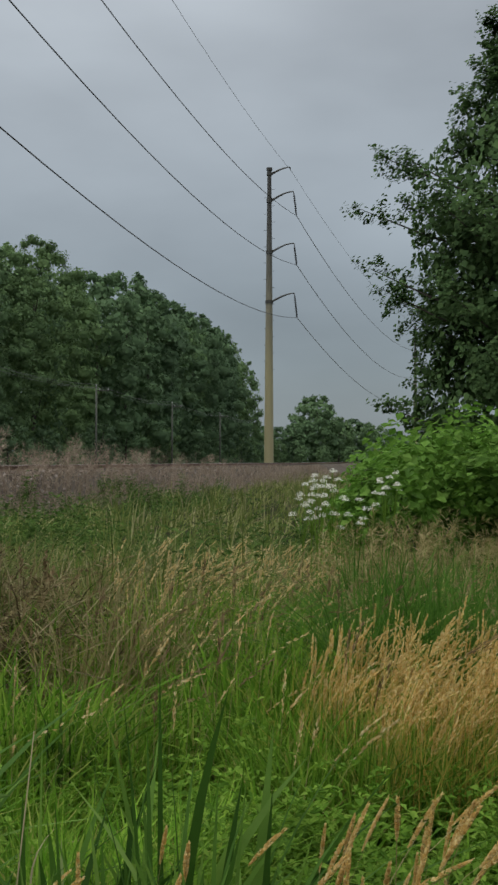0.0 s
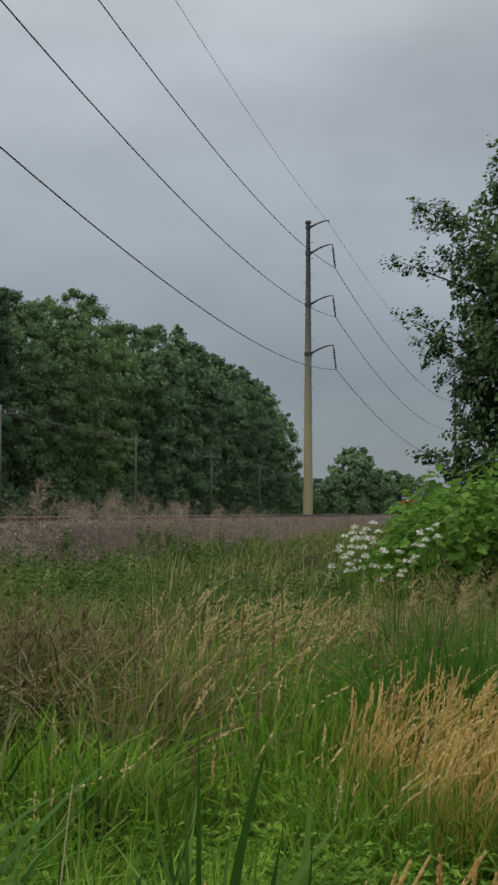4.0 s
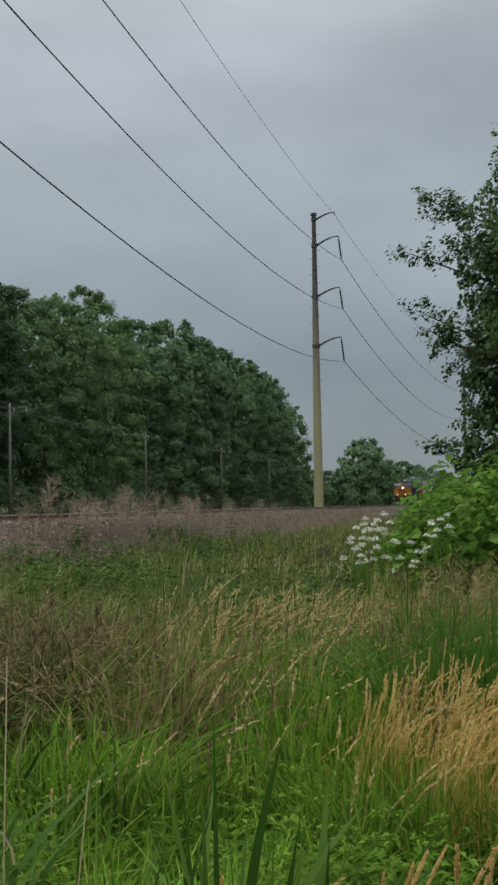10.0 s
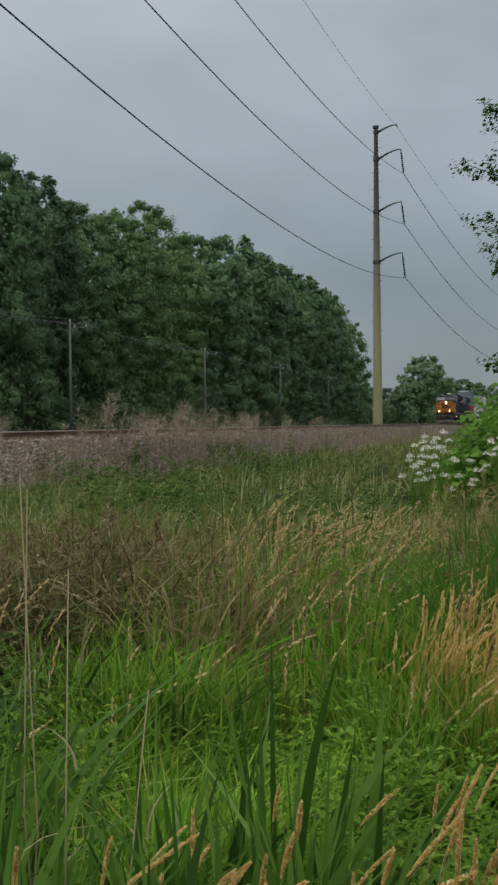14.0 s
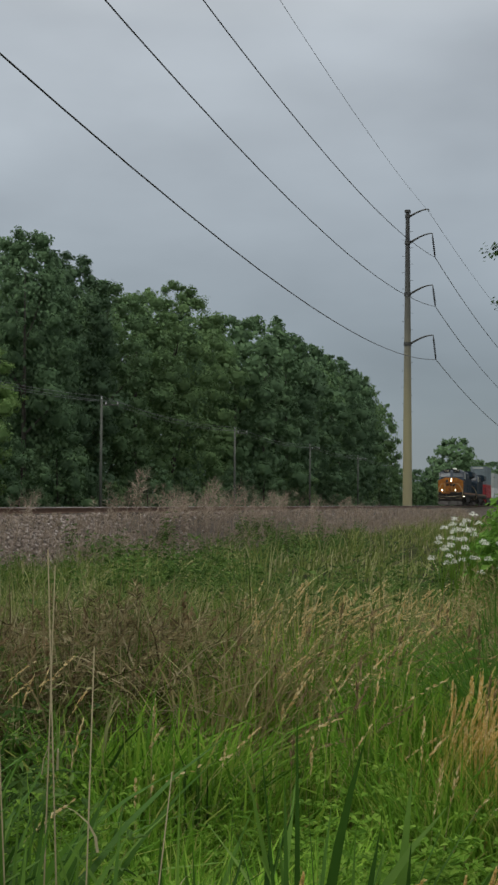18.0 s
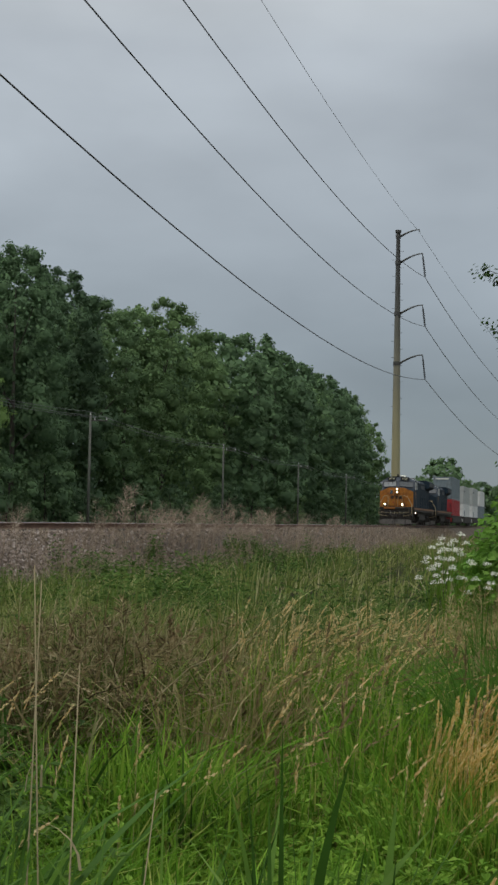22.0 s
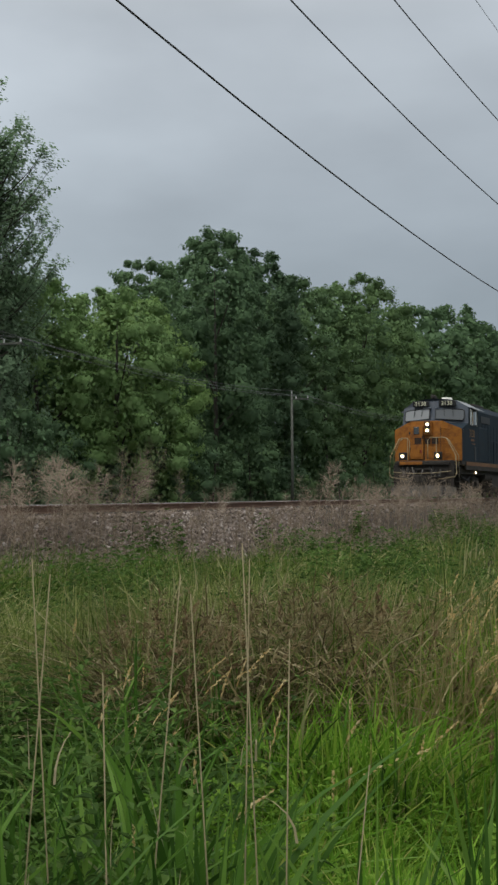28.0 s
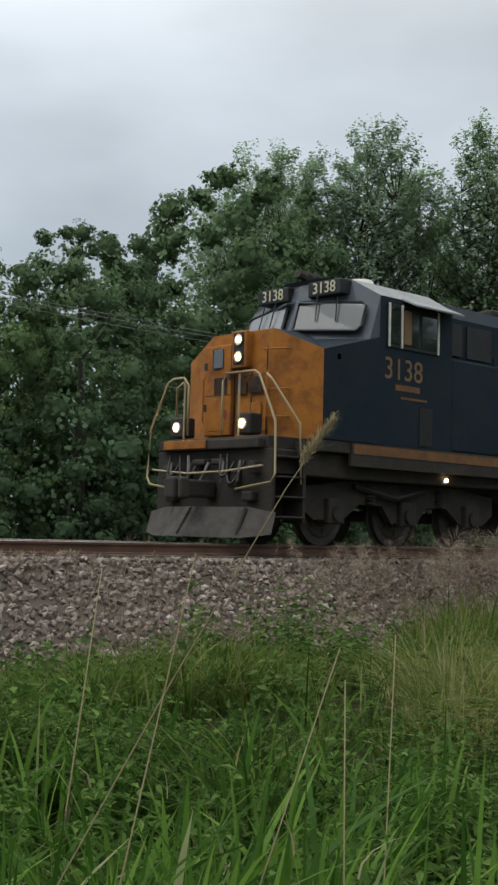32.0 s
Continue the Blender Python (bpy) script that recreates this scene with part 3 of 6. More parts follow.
def lobed(rs, cs, rad, puffs, per, size, hull, hull_size, flat=0.8, jitter=0.28, lift=0.35, body=0.55):
    """Leaves of a crown: round lobes at cs, each covered with smaller puffs of leaves and filled inside by a rounded core.
    Returns the mesh and, vertex by vertex, the soft outward lean of the foliage."""
    m = len(cs)
    squash = np.array([1, 1, flat])
    away = cs * np.array([1, 1, 0])
    away = 0.6 * away / (np.linalg.norm(away, axis=1)[:, None] + 1e-6)
    r = rad[:, None, None]
    d = unit(rs, m, puffs)
    d[..., 2] = np.where(rs.uniform(0, 1, (m, puffs)) < 0.7, np.abs(d[..., 2]), d[..., 2])
    pc = d * r * rs.uniform(0.55, 1.12, (m, puffs, 1))
    e = unit(rs, m, puffs, per)
    pr = (rad[:, None] * rs.uniform(0.22, 0.5, (m, puffs)))[..., None, None]
    off = pc[:, :, None] + e * pr * rs.uniform(0.2, 1.0, (m, puffs, per, 1)) ** 0.5 * np.array([1, 1, 0.75])
    pos = cs[:, None, None] + off * squash
    out = (d[:, :, None] * 0.45 + e * 0.55).reshape(-1, 3)
    geo = leaves(pos.reshape(-1, 3), out, size, rs, lift, jitter, 0.42)
    # an even skin of larger leaf masses under the puffs
    k = np.arange(hull)
    z = 1 - 2 * (k + 0.5) / hull
    ring = np.sqrt(1 - z * z)
    h = np.stack([ring * np.cos(k * 2.39996), ring * np.sin(k * 2.39996), z], 1)[None] + rs.normal(0, 0.06, (m, hull, 3))
    hp = cs[:, None] + h * r * rs.uniform(0.6, 0.86, (m, hull, 1)) * squash
    geo = join(geo, leaves(hp.reshape(-1, 3), h.reshape(-1, 3), np.repeat(rad * hull_size, hull), rs, 0.1, 0.4, 0.5))
    soft = np.repeat(np.concatenate([out + np.repeat(away, puffs * per, 0), h.reshape(-1, 3) + np.repeat(away, hull, 0)]), 4, 0)
    if body:
        bv, bq = ball(2)
        g = bv[None] * np.ones((m, 1, 1))
        bp = cs[:, None] + g * r * body * squash * (1 + rs.normal(0, 0.05, (m, len(bv), 1)))
        bf = (bq[None] + (np.arange(m) * len(bv))[:, None, None]).reshape(-1, 4)
        geo = join(geo, (bp.reshape(-1, 3), bf))
        soft = np.concatenate([soft, g.reshape(-1, 3) + np.repeat(away, len(bv), 0)])
    soft = soft + np.array([0, 0, 0.3])
    return geo, soft


def soften(me, soft, rs, wild=0.17):
    """Shades leaf quads by the lean of the foliage round them, a little ruffled leaf by leaf."""
    n = len(soft)
    soft = soft + np.repeat(rs.normal(0, wild, (n // 4 + 1, 3)), 4, 0)[:n]
    soft = soft / (np.linalg.norm(soft, axis=1)[:, None] + 1e-9)
    me.polygons.foreach_set("use_smooth", np.full(len(me.polygons), True))
    me.normals_split_custom_set_from_vertices(soft.tolist())
    return me


def tree_parts(seed, height, radius, base, lobes, lobe, puffs, per, size, mat, hull=110, hull_size=0.36, limbs=6, trunk=0.28, flat=0.8, inner=0.45, lift=0.35, jitter=0.24, body=0.55, fill=1500, fill_size=0.5):
    """Meshes of one broadleaf tree: trunk with limbs, and a crown of uneven lobes of leaves."""
    rs = rnd(seed)
    bm = bmesh.new()
    lean = rs.uniform(-0.35, 0.35, 2)
    rod(bm, [(lean[0] * t * t * 2, lean[1] * t * t * 2, -0.3 + (height * 0.86 + 0.3) * t) for t in np.linspace(0, 1, 7)], trunk, 8, 0.03)
    cs, rad = [], []
    for k in range(lobes):
        u = (k + rs.uniform(0, 1)) / lobes
        th = k * 2.39996 + rs.uniform(-0.5, 0.5)
        lr = rs.uniform(*lobe) * (0.7 + 0.3 * math.sin(math.pi * u))
        wide = radius * math.sqrt(max(0.02, 1 - (abs(u - 0.42) / (0.6 if u > 0.42 else 0.72)) ** 2.2))
        rr = max(0.0, wide * rs.uniform(0.86, 1.1) - lr * 0.8) * math.sqrt(rs.uniform(inner, 1.0))
        cs.append((rr * math.cos(th), rr * math.sin(th), min(base + (height - base) * u, height - lr * 0.8 * flat)))
        rad.append(lr)
    cs, rad = np.array(cs), np.array(rad)
    for k in rs.permutation(lobes)[:limbs]:
        c = Vector(cs[k])
        t = max(0.12, min(0.8, (c.z - 0.5 * Vector((c.x, c.y)).length - 1) / height))
        p0 = Vector((lean[0] * t * t * 2, lean[1] * t * t * 2, height * 0.86 * t))
        mid = p0.lerp(c, 0.5) + Vector((0, 0, -0.25))
        rod(bm, [p0, mid, c], trunk * 0.3, 5, 0.012)
    wood = bpy.data.meshes.new("trunk")
    bm.to_mesh(wood)
    bm.free()
    wood.materials.append(BARK)
    geo, soft = lobed(rs, cs, rad, puffs, per, size, hull, hull_size, flat, jitter, lift, body)
    # leaf masses deeper in, between the lobes
    u = rs.uniform(0, 0.95, fill)
    a = rs.uniform(0, 2 * np.pi, fill)
    wide = radius * np.sqrt(np.maximum(0.02, 1 - (np.abs(u - 0.42) / np.where(u > 0.42, 0.6, 0.72)) ** 2.2)) * (rs.uniform(0.45, 0.7, fill) + 0.2 * (u > 0.7))
    o = np.stack([np.cos(a), np.sin(a), (u - 0.4) * 1.2], 1)
    c = np.stack([wide * np.cos(a), wide * np.sin(a), base + (height - base) * u * 0.97], 1)
    geo = join(geo, leaves(c, o, fill_size, rs, 0.15, 0.4, 0.5))
    soft = np.concatenate([soft, np.repeat(o + np.array([0, 0, 0.3]), 4, 0)])
    return wood, soften(fast("crown", *geo, [mat]), soft, rs)


def spray_tree(seed, height, base, profile, branches, twigs, per, twig, size, mat, slope=1.0, rise=0.5, scatter=0.12, trunk=0.2, stems=1, fork=0.3, core=0, core_size=0.3, lift=0.35, sag=0.0, low=1.0, start=0.22):
    """Meshes of one tree with an open crown: limbs that leave the stems, twigs along each limb, leaves along each twig.
    profile: the crown's radius by height; slope: how steeply the limbs climb; rise: how far twigs turn upwards."""
    rs = rnd(seed)
    bm = bmesh.new()
    hs, rr_of = [q[0] for q in profile], [q[1] for q in profile]
    lines = []
    for k in range(stems):
        a = k * 2 * math.pi / stems + seed
        f = 0 if stems == 1 else fork
        top = height * (0.93 if k == 0 else rs.uniform(0.72, 0.92))
        pts = [Vector((f * math.cos(a) * (0.3 + 3.2 * t) + 0.25 * math.sin(3 * t + seed), f * math.sin(a) * (0.3 + 3.2 * t) + 0.25 * math.cos(2.6 * t + k), -0.3 + (top + 0.3) * t)) for t in np.linspace(0, 1, 9)]
        rod(bm, pts, trunk * (1 if k == 0 else 0.75), 8, 0.02)
        lines.append(np.array(pts))
    # limbs: from a stem up and out to the crown's outline
    u = rs.uniform(0, 1, branches) ** low
    ztip = base + (height - base) * u
    th = np.arange(branches) * 2.39996 + rs.uniform(-0.6, 0.6, branches)
    reach = np.interp(ztip, hs, rr_of) * rs.uniform(0.5, 1.06, branches)
    tip = np.stack([reach * np.cos(th), reach * np.sin(th), ztip], 1)
    foot = np.zeros((branches, 3))
    for b in range(branches):
        line = lines[b % stems]
        z = float(np.clip(ztip[b] - slope * reach[b] * rs.uniform(0.8, 1.15), base * 0.7, line[-1, 2]))
        foot[b] = [np.interp(z, line[:, 2], line[:, i]) for i in range(3)]
    bow = np.array([0, 0, 1.0]) * (-0.12 * np.linalg.norm(tip - foot, axis=1) * slope)[:, None]

    def on_limb(t):
        t = np.asarray(t)[..., None]
        f, q, w = foot[:, None], tip[:, None], bow[:, None]
        return f + (q - f) * t + w * 4 * t * (1 - t) + np.array([0, 0, -1.0]) * sag * t ** 3
    for b in range(branches):
        pts = [Vector(foot[b] + (tip[b] - foot[b]) * t + bow[b] * 4 * t * (1 - t) + np.array([0, 0, -sag * t ** 3])) for t in (0, 0.35, 0.7, 1.0)]
        rod(bm, pts, 0.02 + 0.008 * (pts[-1] - pts[0]).length, 5, 0.008)
    wood = bpy.data.meshes.new("trunk")
    bm.to_mesh(wood)
    bm.free()
    wood.materials.append(BARK)
    t = rs.uniform(start, 1.0, (branches, twigs)) ** 0.75
    t[:, 0] = 0.98
    root = on_limb(t)
    along = tip - foot
    along /= np.linalg.norm(along, axis=1)[:, None] + 1e-9
    d = along[:, None] * 0.55 + unit(rs, branches, twigs) * 0.75 + np.array([0, 0, rise])
    d /= np.linalg.norm(d, axis=2)[:, :, None]
    ln = twig * rs.uniform(0.5, 1.15, (branches, twigs, 1, 1))
    q = rs.uniform(0.0, 1, (branches, twigs, per, 1))
    pos = root[:, :, None] + d[:, :, None] * ln * q + rs.normal(0, scatter, (branches, twigs, per, 3)) * (1.15 - 0.6 * q)
    pos[..., 2] -= sag * 0.3 * q[..., 0] ** 2
    pos = pos.reshape(-1, 3)
    out = pos - np.array([0, 0, base + 0.3 * (height - base)])
    out = out * np.array([1, 1, 0.5])
    out = out / (np.linalg.norm(out, axis=1)[:, None] + 1e-9) + 0.5 * np.repeat(d.reshape(-1, 3), per, 0)
    geo = leaves(pos, out, size, rs, lift, 0.3, 0.42)
    soft = np.repeat(out, 4, 0)
    if core:
        z = base + (height - base) * rs.uniform(0.0, 0.85, core)
        a = rs.uniform(0, 2 * np.pi, core)
        w = np.interp(z, hs, rr_of) * np.sqrt(rs.uniform(0.0, 1, core)) * 0.72
        o = np.stack([np.cos(a), np.sin(a), np.zeros(core)], 1)
        geo = join(geo, leaves(o * w[:, None] + np.array([0, 0, 1.0]) * z[:, None], o, core_size, rs, 0.2, 0.4, 0.5))
        soft = np.concatenate([soft, np.repeat(o, 4, 0)])
    return wood, soften(fast("crown", *geo, [mat]), soft + np.array([0, 0, 0.35]), rs, 0.22)


def plant_tree(name, meshes, m, label, group="", scale=1.0):
    ob = new(name, None)
    ob.matrix_basis = m
    for nm, me in zip(("trunk", "crown"), meshes):
        p = new(nm, me)
        p.parent = ob
        p.scale = (scale if isinstance(scale, tuple) else (scale,) * 3)
    return tagged(ob, label, "tree", group)


def roof_line(bearing):
    """Height of the woods' edge, by its bearing from the field."""
    return float(np.interp(bearing, (8.2, 9.6, 10.9, 13.5, 16.2, 17.4, 21, 25.7, 27.6, 28.8, 33, 35.5, 40.8, 43.5, 46, 49, 50.7, 54, 58),
                           (22, 29, 30.5, 28, 28, 26.5, 24.2, 24.4, 23.5, 17.0, 16.0, 24.0, 26.0, 24, 22, 15.5, 16.5, 15.5, 14.0)))


def woods():
    kinds = [tree_parts(100 + k, 22.0, (5.6, 6.6, 5.2, 6.2)[k], 0.6, 86, (0.75, 1.45), 8, 15, 0.2, WOODS, 84, 0.27, fill=2400, fill_size=0.32) for k in range(4)]
    far = [tree_parts(120 + k, 22.0, (5.6, 6.6, 6.0)[k], 0.4, 56, (0.9, 1.8), 6, 11, 0.32, WOODS, 36, 0.4, limbs=3, fill=1100, fill_size=0.6) for k in range(3)]
    light = [tree_parts(140 + k, 14.0, 5.6, 0.3, 88, (0.6, 1.15), 9, 20, 0.15, WOODS_LIGHT, 90, 0.26, fill=3000, fill_size=0.24) for k in range(2)]
    grove = [tree_parts(150 + k, 14.0, 5.6, 0.3, 92, (0.55, 1.1), 9, 22, 0.14, GROVE, 96, 0.25, fill=3200, fill_size=0.22) for k in range(2)]
    round_far = [tree_parts(130 + k, 12.0, 5.0, 0.1, 34, (0.9, 1.5), 6, 8, 0.34, WOODS, 30, 0.45, limbs=2, fill=500, fill_size=0.7) for k in range(2)]
    low = [tree_parts(160 + k, 6.0, 3.2, 0.1, 24, (0.5, 0.95), 7, 11, 0.12, WOODS, 40, 0.34, limbs=3, trunk=0.1, fill=650, fill_size=0.2) for k in range(3)]
    spire = ((1.0, 3.2), (6, 3.9), (12, 4.3), (17, 4.7), (20, 4.6), (22.5, 3.7), (24.5, 2.2), (26, 0.6))
    round_top = ((1.0, 3.4), (6, 4.4), (12, 4.8), (18, 4.9), (22, 4.3), (24.5, 3.1), (26, 1.5))
    tall = [spray_tree(180 + k, 26.0, 1.5, (spire, round_top, spire)[k], 170, 11, 18, 1.0, 0.205, POPLAR, slope=0.8, rise=0.5, scatter=0.16, trunk=0.15, stems=3, fork=0.4, core=5000, core_size=0.2, low=0.85) for k in range(3)]
    rs = rnd(3)
    y = 26.0
    k = 0
    while y < 292:
        x = -45.0 + rs.uniform(-3.0, 2.5)
        b = math.degrees(math.atan2(-x, y))
        h = roof_line(b)
        turn = rs.uniform(0, 360)
        if 33.6 < b < 47.0:
            y += 4
            continue
        elif 28.4 < b < 33.6 or b >= 47.0:
            s = h * rs.uniform(0.92, 1.02) / 14.0
            plant_tree("broadleaf_tree", (light if b < 40 else grove)[k % 2], pose(x, y, 0, 0, 0, turn), "light green broadleaf tree at the edge of the woods" if b < 40 else "mid green broadleaf tree at the edge of the woods", "trees of the woods", (s * 0.95, s * 0.95, s))
            y += rs.uniform(4.5, 6.0)
        else:
            s = h * rs.uniform(0.96, 1.08) / 22.5
            w = s * rs.uniform(0.85, 1.1)
            plant_tree("broadleaf_tree", (kinds[k % 4] if y < 150 else far[k % 3]), pose(x, y, 0, 0, 0, turn), "dense dark green broadleaf tree in the woods", "trees of the woods", (w, w, s))
            y += rs.uniform(6.5, 9.0) if y < 110 else rs.uniform(6.5, 8.5) * (1 + y / 420)
        k += 1
    # the second row closes the gaps
    y = 28.0
    while y < 285:
        x = -53.5 + rs.uniform(-1.5, 1.5)
        b = math.degrees(math.atan2(-x, y))
        s = min(roof_line(b), 21.0 if 30 < b < 48 else 99) * rs.uniform(0.86, 1.0) * (1.1 if b < 30 else 0.95) / 22.0
        plant_tree("broadleaf_tree", (kinds[k % 4] if 29 < b < 49 else far[k % 3]), pose(x, y, 0, 0, 0, rs.uniform(0, 360)), "dense dark green broadleaf tree in the woods", "trees of the woods", (1.0, 1.0, s))
        y += rs.uniform(6, 8) if 24 < b < 48 else rs.uniform(9, 13) * (1 + y / 250)
        k += 1
    # undergrowth behind the tall trees
    for j in range(11):
        s = rs.uniform(1.1, 1.7)
        plant_tree("shrub", low[j % 3], pose(-47.5 + rs.uniform(-2, 2), 24 + 5.4 * j, 0, 0, 0, rs.uniform(0, 360)), "dark green shrub at the foot of the woods", "shrubs of the woods' edge", s)
    # tall poplars
    for bearing, dist, h, kind in ((35.1, 76, 27.2, 0), (34.4, 79, 23.5, 2), (40.4, 72, 25.6, 1), (38.6, 76, 24.0, 2), (42.6, 74, 24.5, 0), (45.6, 70, 23.6, 1), (47.3, 68, 19.5, 2), (44.0, 80, 23.0, 2), (37.2, 84, 22.0, 1)):
        a = math.radians(bearing + 0.6)
        s = h / 26.0
        plant_tree("poplar_tree", tall[kind], pose(-dist * math.sin(a), dist * math.cos(a), 0, 0, 0, 80 * kind + bearing * 7), "tall grey-green poplar with an open crown", "tall poplars", (s, s, s))
    # shrubs along the edge
    y = 24.0
    while y < 290:
        x = -40.6 + rs.uniform(-1.5, 1.2)
        s = rs.uniform(0.6, 1.2)
        plant_tree("shrub", low[k % 3], pose(x, y, 0, 0, 0, rs.uniform(0, 360)), "dark green shrub at the foot of the woods", "shrubs of the woods' edge", s)
        y += rs.uniform(4.0, 6.0) * (1 + y / 160)
        k += 1
    # far trees beyond the track
    for bearing, dist, h, w in ((5.3, 330, 19.5, 1.3), (4.9, 350, 16, 1.3), (5.8, 325, 14, 1.3), (3.6, 350, 14, 1.3), (4.2, 340, 14, 1.4), (6.3, 320, 11.5, 1.4), (2.4, 360, 12.5, 1.4), (6.9, 320, 11, 1.4), (7.6, 310, 11, 1.4), (8.6, 300, 13, 1.2), (3.0, 350, 13, 1.2), (1.6, 370, 11, 1.3),
                                (0.6, 380, 11, 1.3), (-0.4, 390, 12, 1.2), (-2.0, 380, 12, 1.3), (-4.0, 380, 13, 1.3), (7.0, 300, 7, 0.9), (5.9, 300, 6, 1.0), (4.9, 290, 5.5, 1.0), (3.6, 300, 6, 1.0), (2.6, 310, 6, 1.0), (7.9, 295, 6, 0.9)):
        a = math.radians(bearing)
        plant_tree("far_tree", round_far[k % 2], pose(-dist * math.sin(a), dist * math.cos(a), -0.5, 0, 0, bearing * 50), "dark green tree far off beyond the track", "far trees", h / 12.0)
        k += 1


def near_tree():
    prof = ((2.0, 5.5), (3.4, 5.6), (5.0, 5.1), (5.8, 4.8), (6.5, 5.4), (7.5, 5.5), (8.2, 5.7), (9.0, 5.4), (9.8, 4.6), (10.8, 3.2), (12.3, 2.2), (14.5, 1.5), (16.5, 0.5))
    me = spray_tree(77, 16.5, 2.4, prof, 330, 16, 36, 0.62, 0.125, MAPLE, slope=0.4, rise=0.12, scatter=0.11, trunk=0.3, core=22000, core_size=0.17, lift=0.62, sag=0.25, start=0.3)
    plant_tree("maple_tree", me, pose(3.4, 33.0, 0, 0, 0, 40), "large dark green maple with spreading lower limbs")


woods()
near_tree()

# ---- the train ----
NAVY = surface("navy locomotive paint", (0.015, 0.026, 0.038), (0.022, 0.035, 0.048), 0.68, big=0.8, small=18, bump=0.04, dirt=(0.035, 0.03, 0.027), dirt_amount=0.5, spec=0.1)
GOLD = surface("golden yellow paint", (0.32, 0.12, 0.02), (0.4, 0.155, 0.026), 0.6, big=1.3, small=22, bump=0.05, dirt=(0.12, 0.042, 0.02), dirt_amount=0.85, spec=0.2)
GREYPAINT = surface("grey blue cab paint", (0.06, 0.075, 0.1), (0.085, 0.1, 0.125), 0.5, big=0.9, small=16, bump=0.04, dirt=(0.07, 0.065, 0.06), dirt_amount=0.5)
GRIME = surface("grimy underframe", (0.024, 0.021, 0.019), (0.044, 0.039, 0.034), 0.88, big=1.2, small=16, bump=0.3, dirt=(0.075, 0.06, 0.046), dirt_amount=0.6)
PLOW = surface("dusty grey plow", (0.13, 0.12, 0.11), (0.2, 0.185, 0.17), 0.8, big=1.6, small=14, bump=0.2, dirt=(0.05, 0.04, 0.035), dirt_amount=0.7)
PIPE = surface("pale handrail paint", (0.3, 0.235, 0.13), (0.4, 0.32, 0.19), 0.55, big=2, small=14, bump=0.05)
# the cab roof's sky sheen is painted in as a pale colour
ROOFPAINT = surface("pale awning and cab roof with sky sheen", (0.2, 0.21, 0.22), (0.28, 0.29, 0.3), 0.55, big=0.7, small=16, bump=0.05, dirt=(0.1, 0.095, 0.09))
STRIPE = surface("dull orange stripe", (0.16, 0.072, 0.028), (0.24, 0.11, 0.038), 0.7, big=1.5, small=18, bump=0.05, dirt=(0.06, 0.045, 0.035), dirt_amount=0.8)
WHEELSTEEL = surface("worn wheel steel", (0.06, 0.05, 0.045), (0.11, 0.1, 0.09), 0.6, 0.5, big=2, small=20, bump=0.1)
BLACK = surface("black fittings", (0.012, 0.012, 0.013), (0.025, 0.025, 0.026), 0.55, big=2, small=20, bump=0.05)
PANE = glass("dark cab glass", (0.02, 0.024, 0.027))
# sky reflection on the windshields is put into the tint, brighter on one side
PANE_LIT = glass("windshield tinted as bright sky reflection", (0.2, 0.21, 0.215), 0.16, 0.5)
PANE_DIM = glass("windshield tinted as dim sky reflection", (0.1, 0.108, 0.116), 0.16, 0.4)
WHITEPAINT = surface("white lettering", (0.7, 0.69, 0.62), (0.78, 0.77, 0.7), 0.6, big=3, small=20, bump=0)
NUMBER = surface("cream numerals", (0.62, 0.6, 0.42), (0.7, 0.68, 0.5), 0.6, big=3, small=20, bump=0)
TANPAINT = surface("faded gold lettering", (0.19, 0.115, 0.055), (0.25, 0.15, 0.075), 0.7, big=3, small=20, bump=0)
LAMP_ON = glow("lit headlamp", (1.0, 0.72, 0.36), 60.0)
LAMP_RIM = glow("lit headlamp reflector", (1.0, 0.8, 0.56), 0.22)
LAMP_OFF = glass("unlit lamp lens", (0.3, 0.3, 0.28), 0.2)
FADED = surface("worn emblem paint", (0.018, 0.02, 0.028), (0.075, 0.045, 0.025), 0.7, big=6, small=20, bump=0, spec=0.1)
RED = surface("red container paint", (0.3, 0.02, 0.025), (0.36, 0.03, 0.035), 0.55, big=0.6, small=10, bump=0.05, dirt=(0.12, 0.05, 0.04))
SLATE = surface("slate blue container paint", (0.15, 0.19, 0.21), (0.19, 0.23, 0.25), 0.55, big=0.6, small=10, bump=0.05, dirt=(0.1, 0.1, 0.1))
PALEBOX = surface("pale grey container paint", (0.36, 0.38, 0.37), (0.44, 0.46, 0.45), 0.55, big=0.6, small=10, bump=0.05, dirt=(0.2, 0.19, 0.17))
WHITEBOX = surface("white container paint", (0.6, 0.61, 0.6), (0.7, 0.71, 0.7), 0.5, big=0.6, small=10, bump=0.05, dirt=(0.3, 0.28, 0.25))

NOSE_AT_END = 12.72    # y of the front coupler's face at 32 s
TRAIN, WHEELS, LIFT = [], [], {}


def letters(text, size, mat, parent, m, name="numeral", label=""):
    cu = bpy.data.curves.new(name, "FONT")
    cu.body, cu.size, cu.align_x, cu.align_y, cu.extrude = text, size, "CENTER", "CENTER", 0.004
    tmp = bpy.data.objects.new(name, cu)
    me = bpy.data.meshes.new_from_object(tmp)
    bpy.data.objects.remove(tmp)
    me.materials.clear()
    me.materials.append(mat)
    ob = new(name, me)
    ob.parent = parent
    ob.matrix_basis = m
    if label:
        tagged(ob, label)
    return ob


